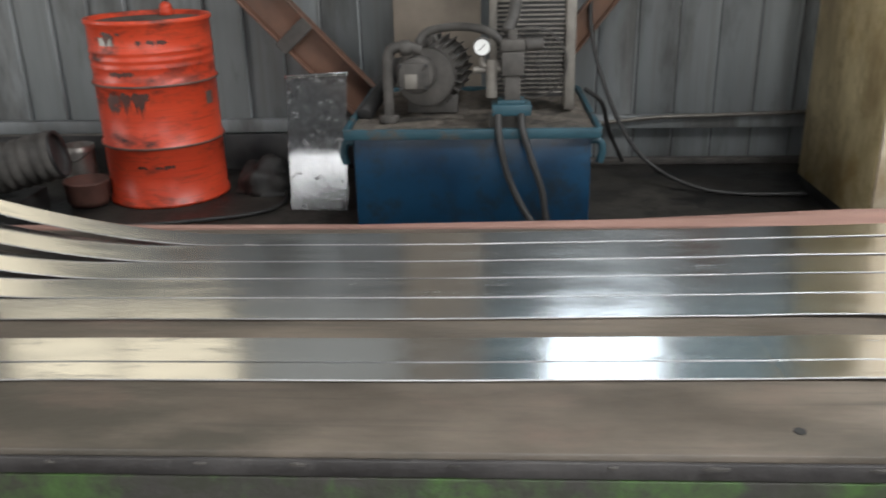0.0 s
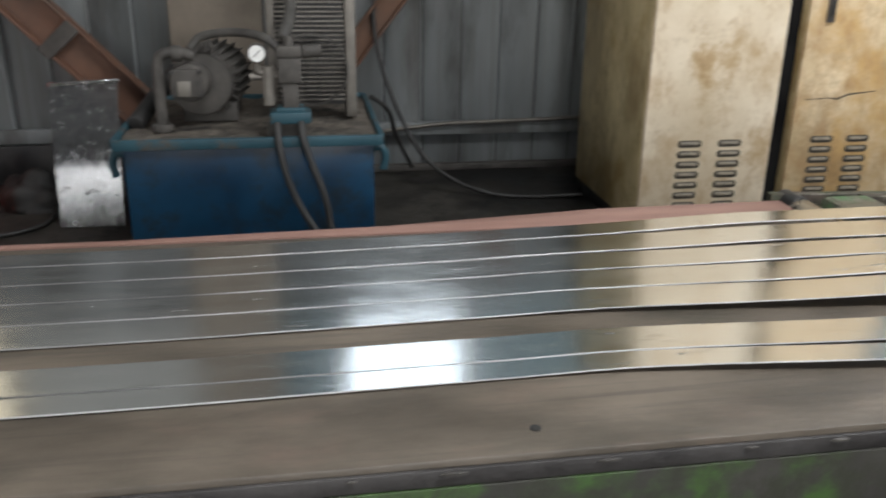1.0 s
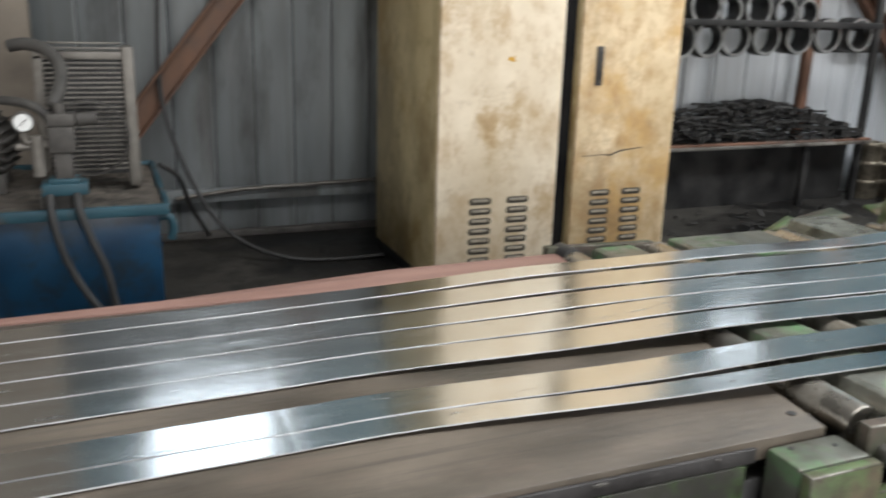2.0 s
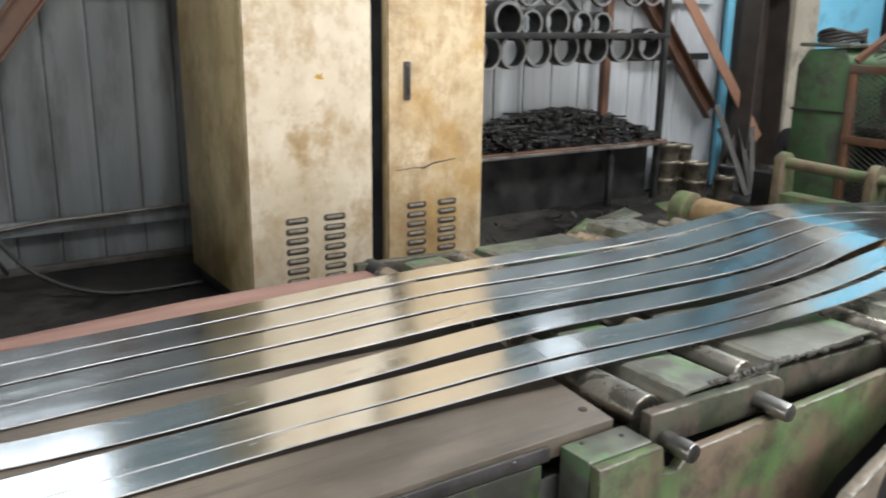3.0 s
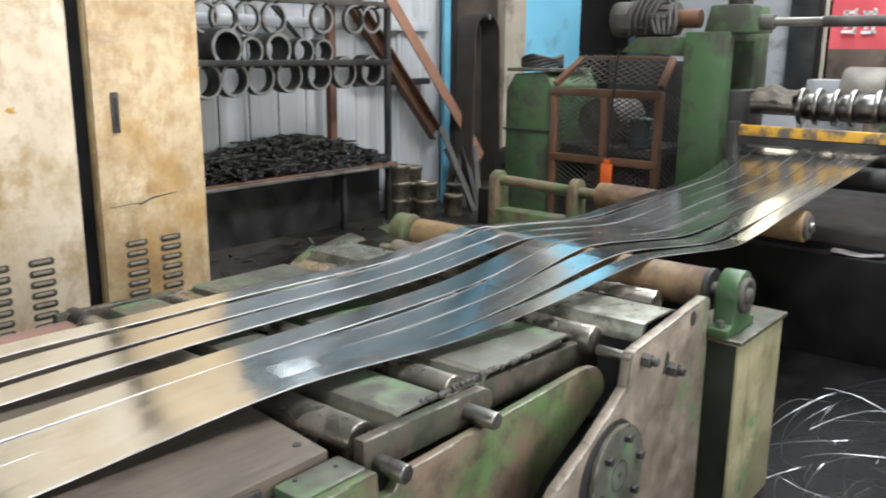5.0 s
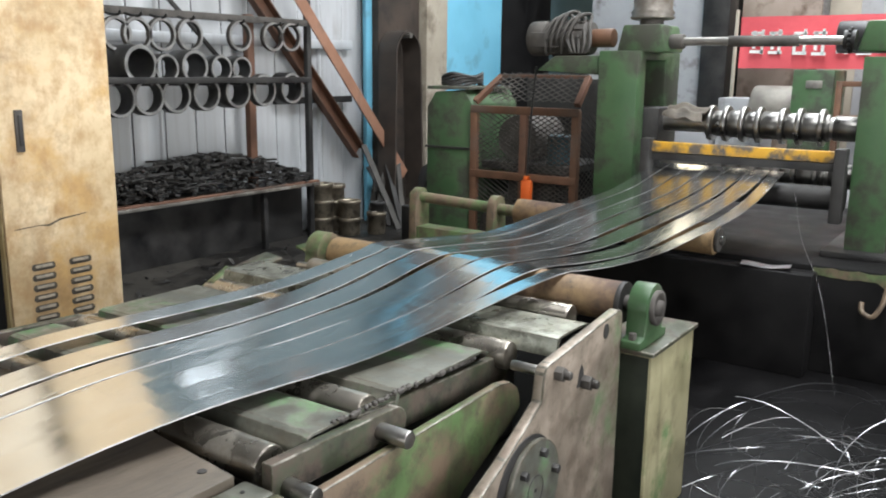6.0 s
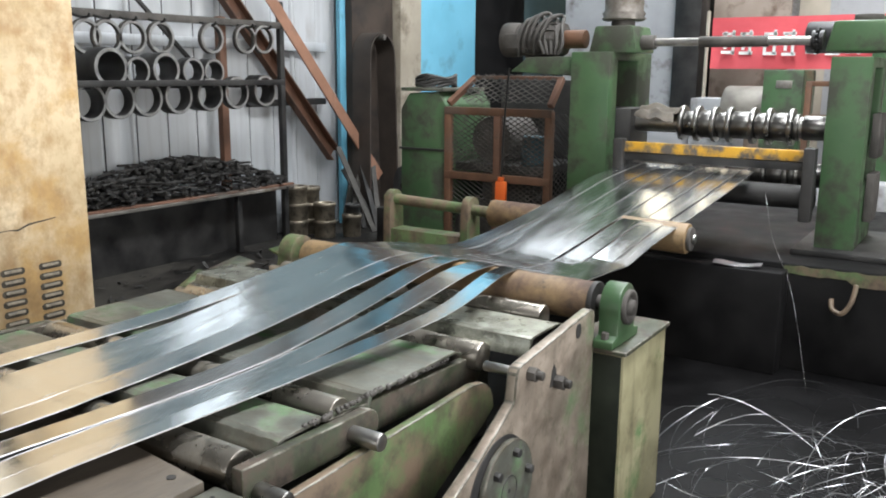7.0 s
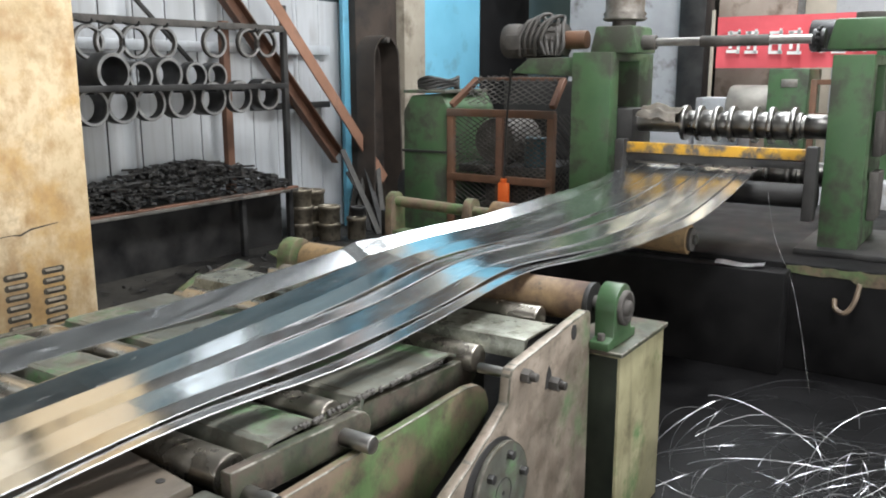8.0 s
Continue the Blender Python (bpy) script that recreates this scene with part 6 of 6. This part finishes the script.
# how the strips hang at each moment: heights of the far, middle and near strip, the far edge of the bundle and the gaps
# between the strips at each station, and the tilt of each strip before and after the tan roller
SHAPES = {
    2.0: dict(
        far=[.580, .590, .603, .616, .639, .650, .713, .707, .687, .694, .756, .832],
        mid=[.578, .592, .598, .620, .631, .657, .714, .708, .689, .695, .759, .832],
        near=[.578, .593, .596, .612, .622, .669, .715, .709, .690, .696, .761, .832],
        top=[1.886, 1.883, 1.804, 1.714, 1.656, 1.589, 1.523],
        gaps=[[.003, .006, .004, .001, .082, .001], [.022, .017, .010, .009, .089, .012], [.024, .012, .001, .006, .065, .028], [.016, .028, -.000, .001, .024, .014], [.011, .021, .004, .001, .008, .006], [.006, .010, .005, .002, .001, .001], [.003, .004, .004, .003, .000, .001]],
        roll=FLAT),
    3.5: dict(
        far=[.581, .591, .597, .621, .635, .659, .709, .707, .669, .687, .756, .832],
        mid=[.580, .589, .595, .622, .627, .645, .716, .709, .677, .690, .758, .832],
        near=[.581, .593, .591, .613, .622, .646, .718, .711, .684, .693, .761, .832],
        top=[1.890, 1.889, 1.818, 1.715, 1.656, 1.587, 1.521],
        gaps=[[.003, .014, .004, .094, .003, .002], [.016, .008, .016, .050, .020, .009], [.028, .017, .008, .025, .048, .004], [.001, .021, .012, .017, .023, .023], [.009, .000, -.000, -.001, .049, .014], [.001, .001, .001, .001, .027, .008], [.001, .001, .001, .003, .009, .005]],
        roll=FLAT),
    5.0: dict(
        far=[.582, .587, .605, .615, .637, .655, .707, .697, .663, .703, .724, .831],
        mid=[.582, .586, .598, .620, .632, .654, .716, .695, .658, .704, .750, .833],
        near=[.582, .588, .608, .642, .628, .661, .719, .691, .652, .707, .773, .833],
        top=[1.906, 1.901, 1.800, 1.691, 1.628, 1.570, 1.508],
        gaps=[[.023, .004, .064, .006, .001, -.002], [.040, .029, .067, -.001, -.003, -.006], [.016, .008, .078, .008, -.001, -.001], [.000, .000, .052, .003, .004, .021], [.000, .002, .003, -.001, .031, .037], [.001, .001, .000, .001, .019, .025], [.001, .001, .001, .001, .003, .001]],
        roll=[[1.1, -.1, -1.2, -4.2, -1.8, .3, -2.7], [-6.8, -.0, -.4, -1.2, -1.2, .2, .3]]),
    6.5: dict(
        far=[.582, .586, .593, .633, .629, .645, .709, .696, .661, .707, .741, .831],
        mid=[.582, .586, .592, .628, .628, .646, .719, .691, .667, .708, .749, .832],
        near=[.582, .588, .617, .641, .629, .665, .717, .688, .675, .712, .753, .830],
        top=[1.846, 1.842, 1.809, 1.715, 1.648, 1.590, 1.532],
        gaps=[[.032, .006, .001, .000, -.000, .000], [.080, .008, -.000, -.003, -.011, -.005], [.102, .010, -.001, .003, .002, -.003], [.031, .026, .017, -.000, .015, .000], [-.001, .006, .026, .010, .018, .035], [.001, .004, .015, .021, .033, .016], [.006, .005, .010, .019, .030, .044]],
        roll=[[.8, -1.1, 1.2, .9, 2.8, -1.3, -2.5], [1.9, -1.8, 1.5, .5, .1, .9, -.7]]),
    7.0: dict(
        far=[.582, .586, .594, .604, .614, .660, .711, .684, .605, .678, .788, .832],
        mid=[.582, .586, .601, .603, .628, .674, .724, .668, .572, .669, .767, .833],
        near=[.582, .587, .611, .622, .641, .665, .724, .651, .535, .654, .745, .830],
        top=[1.852, 1.849, 1.804, 1.724, 1.689, 1.620, 1.544],
        gaps=[[.038, .007, .001, .007, .003, .001], [.080, -.001, -.001, .023, -.007, -.002], [.058, .001, -.007, .079, -.007, .001], [-.002, -.000, -.001, .034, .023, .057], [-.003, -.002, .001, .001, .036, .013], [-.000, .000, .000, .000, .001, .001], [.001, .001, .001, .001, .001, .002]],
        roll=[[2.0, 3.2, 2.0, -3.6, -8.8, -3.8, -.6], [1.3, .4, .1, -.8, -2.2, -.8, .4]]),
    7.5: dict(
        far=[.582, .586, .586, .599, .639, .696, .723, .682, .643, .719, .798, .833],
        mid=[.582, .586, .595, .617, .631, .674, .730, .674, .587, .696, .767, .833],
        near=[.582, .587, .614, .620, .634, .657, .719, .658, .528, .675, .735, .831],
        top=[1.797, 1.762, 1.743, 1.724, 1.683, 1.591, 1.518],
        gaps=[[.007, .001, .001, .000, .001, .006], [.025, -.003, -.003, -.007, -.002, .010], [.027, .001, .013, .000, .001, .009], [.001, .017, .029, .001, .011, .027], [.000, .000, .008, .020, .001, .041], [.001, .001, .001, .002, .002, .002], [.001, .001, .001, .001, .001, .001]],
        roll=[[.2, 9.9, -.1, 4.0, -5.3, -4.6, .6], [5.3, -1.1, -1.2, -.8, -.4, -.7, 1.2]]),
    7.8: dict(
        far=[.582, .586, .585, .593, .625, .671, .709, .707, .709, .709, .801, .832],
        mid=[.582, .586, .594, .597, .642, .687, .715, .689, .638, .696, .767, .833],
        near=[.582, .588, .613, .623, .652, .680, .724, .673, .567, .684, .732, .832],
        top=[1.770, 1.705, 1.674, 1.637, 1.610, 1.564, 1.511],
        gaps=[[.001, .001, .000, .000, .000, .000], [.001, -.001, -.001, -.005, -.005, -.003], [.006, -.002, -.002, -.005, -.001, .034], [-.001, -.002, -.002, .000, .017, .016], [.000, .000, .000, .000, .001, -.000], [.001, .001, .001, .001, .001, .001], [.001, .001, .001, .001, .001, .001]],
        roll=[[8.1, 16.5, .0, 15.4, -5.1, -12.1, -11.5], [7.1, 2.5, .0, -.0, -3.3, -.7, -.5]]),
    8.0: dict(
        far=[.582, .586, .578, .574, .626, .666, .713, .729, .731, .764, .783, .832],
        mid=[.582, .586, .591, .619, .646, .665, .722, .723, .715, .737, .777, .833],
        near=[.582, .587, .621, .656, .653, .680, .729, .711, .698, .708, .766, .833],
        top=[1.833, 1.837, 1.785, 1.676, 1.598, 1.504, 1.442],
        gaps=[[.083, .009, .001, .000, .000, .000], [.186, -.007, -.006, -.007, -.006, -.004], [.175, -.008, -.007, -.003, -.001, .026], [.082, .001, .001, .006, -.003, -.003], [.033, -.001, -.002, .005, -.002, -.001], [.000, .000, .000, .000, .000, .000], [-.000, .000, .000, .001, .001, .001]],
        roll=[[33.0, 18.6, .0, -8.1, -.1, -12.6, -15.6], [25.0, 4.3, .0, -7.9, 4.6, -4.1, -1.9]]),
}
SHAPE_AT = [(0.0, 2.0), (2.1, 2.0), (3.3, 3.5), (3.6, 3.5), (5.0, 5.0), (6.2, 6.5), (6.5, 6.5), (7.0, 7.0), (7.5, 7.5), (7.8, 7.8), (8.0, 8.0)]
# what the strips may not sink into: table, rollers, deck plates
SUPPORT = ([0.3, 1.5, 1.6, 1.9, 2.36, 2.41, 2.59, 2.64, 2.70, 2.78, 2.84], [0.579, 0.579, 0.602, 0.610, 0.611, 0.633, 0.633, 0.648, 0.706, 0.706, 0.4])
GRID = np.linspace(-0.2, 4.72, 493)
KERN = np.exp(-0.5 * (np.arange(-24, 25) / 9.0) ** 2)
KERN /= KERN.sum()


def soft(y):
    return np.convolve(np.pad(y, 24, mode="reflect", reflect_type="odd"), KERN, mode="valid")


def packed(top, gaps):
    """Centres of the seven strips, from the far edge on."""
    out, y = [], top
    for w, g in zip(WID, list(gaps) + [0]):
        out.append(y - w / 2)
        y -= w + g
    return out


REST = [.0015, .002, .0015, .0015, .076, .002]


def strip_curve(i, t):
    """Height, side position and tilt of strip i along the line in the shape named t."""
    s = SHAPES[t]
    f = i / 6
    zs = max(0, 1 - 2 * f) * np.array(s["far"]) + (1 - abs(2 * f - 1)) * np.array(s["mid"]) + max(0, 2 * f - 1) * np.array(s["near"])
    z = soft(np.interp(GRID, ZX, zs))
    lat = [packed(1.850, REST)[i], packed(1.857, REST)[i]] + [packed(a, g)[i] for a, g in zip(s["top"], s["gaps"])] + [packed(1.458, [.003] * 6)[i]]
    y = soft(np.interp(GRID, YX, lat))
    roll = soft(np.interp(GRID, [0.2, 1.1, 3.2, 4.69], [0, s["roll"][0][i], s["roll"][1][i], 0]))
    lean = np.interp(GRID, ZX, np.array(s["far"]) - np.array(s["near"])) / 0.60
    roll += np.degrees(np.arctan(soft(lean))) * np.clip((GRID - 2.4) / 0.6, 0, 1) * np.clip((4.65 - GRID) / 0.4, 0, 1)
    z += 0.0016 * np.sin(GRID * 4.2 + i * 1.9) * np.clip((GRID - 1.5) / 0.5, 0, 1) * np.clip((4.5 - GRID) / 0.8, 0, 1)
    z = np.where(GRID < 0.45, 0.5822, np.maximum(z, 0.5822 + 0.0004 * i * (GRID > 1.2)))
    rest = np.interp(GRID, *SUPPORT) + 0.0035 + 0.8 * WID[i] / 2 * np.abs(np.sin(np.radians(roll)))
    lift = np.where(GRID < 2.84, np.maximum(rest - z, 0), 0)
    return z + np.where(GRID > 0.5, np.maximum(soft(lift), np.minimum(lift, 0.012)), lift), y, roll


SEG = 0.05


def section(w):
    """The strip's cross-section with its sheared, slightly turned-down edges."""
    h = w / 2
    top = [(-h, -0.0014), (-h + 0.0002, -0.0006), (-h + 0.0007, 0.0), (h - 0.003, 0.0), (h - 0.001, -0.0006), (h, -0.0014)]
    return top + [(a, b - 0.0010) for a, b in reversed(top)]


START = 0.20
STRIPS = []


def edged(me):
    """The burred near edge takes its own rougher steel."""
    me.materials.append(M["edge_soft"])
    for p in me.polygons:
        if abs(p.normal.y) > 0.3:
            p.material_index = 1
    return me


for i, w in enumerate(WID):
    z0, y0, _ = strip_curve(i, 2.0)
    lab = "bright galvanized steel strip running over the table"
    st = thing("steel_strip", (0, float(np.interp(0.1, GRID, y0)), 0.58), lab, "steel strip", "slit strips")
    # still length on the table, bending up to the recoiler
    prof = section(w)
    bm = B()
    xs = list(np.linspace(-2.6, -0.3, 47)) + list(np.linspace(-0.25, START + 0.001, 12))
    rows = []
    for x in xs:
        rise = 0.24 * max(0.0, -0.42 - 0.085 * i - x) ** 1.75
        z = 0.5822 + rise
        y = float(np.interp(x, GRID, y0)) if x > -0.2 else float(np.interp(x, [-2.4, -0.2], [packed(1.850, REST)[i], y0[0]]))
        spread = 0.010 * max(0.0, -0.5 - x) * (3 - i)
        rows.append([bm.verts.new((x, y + spread + a, z + b)) for a, b in prof])
    for p, q in zip(rows, rows[1:]):
        for k in range(len(prof)):
            j = (k + 1) % len(prof)
            bm.faces.new((p[k], p[j], q[j], q[k]))
    bmesh.ops.recalc_face_normals(bm, faces=list(bm.faces))
    edged(part("still_length", bm, "zinc", st, "", 4).data)
    # short rigid lengths that follow the moving wave
    n = int((4.70 - START) / SEG)
    bm = B()
    ends = [[bm.verts.new((x, a, b)) for a, b in section(w)] for x in (-SEG / 2 - 0.001, SEG / 2 + 0.001)]
    for k in range(12):
        j = (k + 1) % 12
        bm.faces.new((ends[0][k], ends[0][j], ends[1][j], ends[1][k]))
    bm.faces.new(ends[0])
    bm.faces.new(ends[1][::-1])
    bmesh.ops.recalc_face_normals(bm, faces=list(bm.faces))
    me = edged(finish("length", bm, "zinc", 4))
    segs = []
    for k in range(n):
        ob = new("length", me)
        ob.parent = st
        segs.append(ob)
    STRIPS.append((i, st, segs))


def motions():
    for i, st, segs in STRIPS:
        base = st.location
        shapes = [(t, *strip_curve(i, name)) for t, name in SHAPE_AT]
        for k, ob in enumerate(segs):
            xa, xb = START + SEG * k, START + SEG * (k + 1)
            rows = []
            for t, z, y, roll in shapes:
                a = Vector((xa, float(np.interp(xa, GRID, y)), float(np.interp(xa, GRID, z))))
                b = Vector((xb, float(np.interp(xb, GRID, y)), float(np.interp(xb, GRID, z))))
                d = (b - a).normalized()
                s = Vector((0, 0, 1)).cross(d).normalized()
                m = Matrix((d, s, d.cross(s))).transposed().to_4x4()
                m = m @ pose(0, 0, 0, float(np.interp((xa + xb) / 2, GRID, roll)))
                m.translation = (a + b) / 2 - base + Vector((0, 0, 0.00015 * (k % 2)))
                rows.append((t, m))
            walk(ob, rows)


motions()
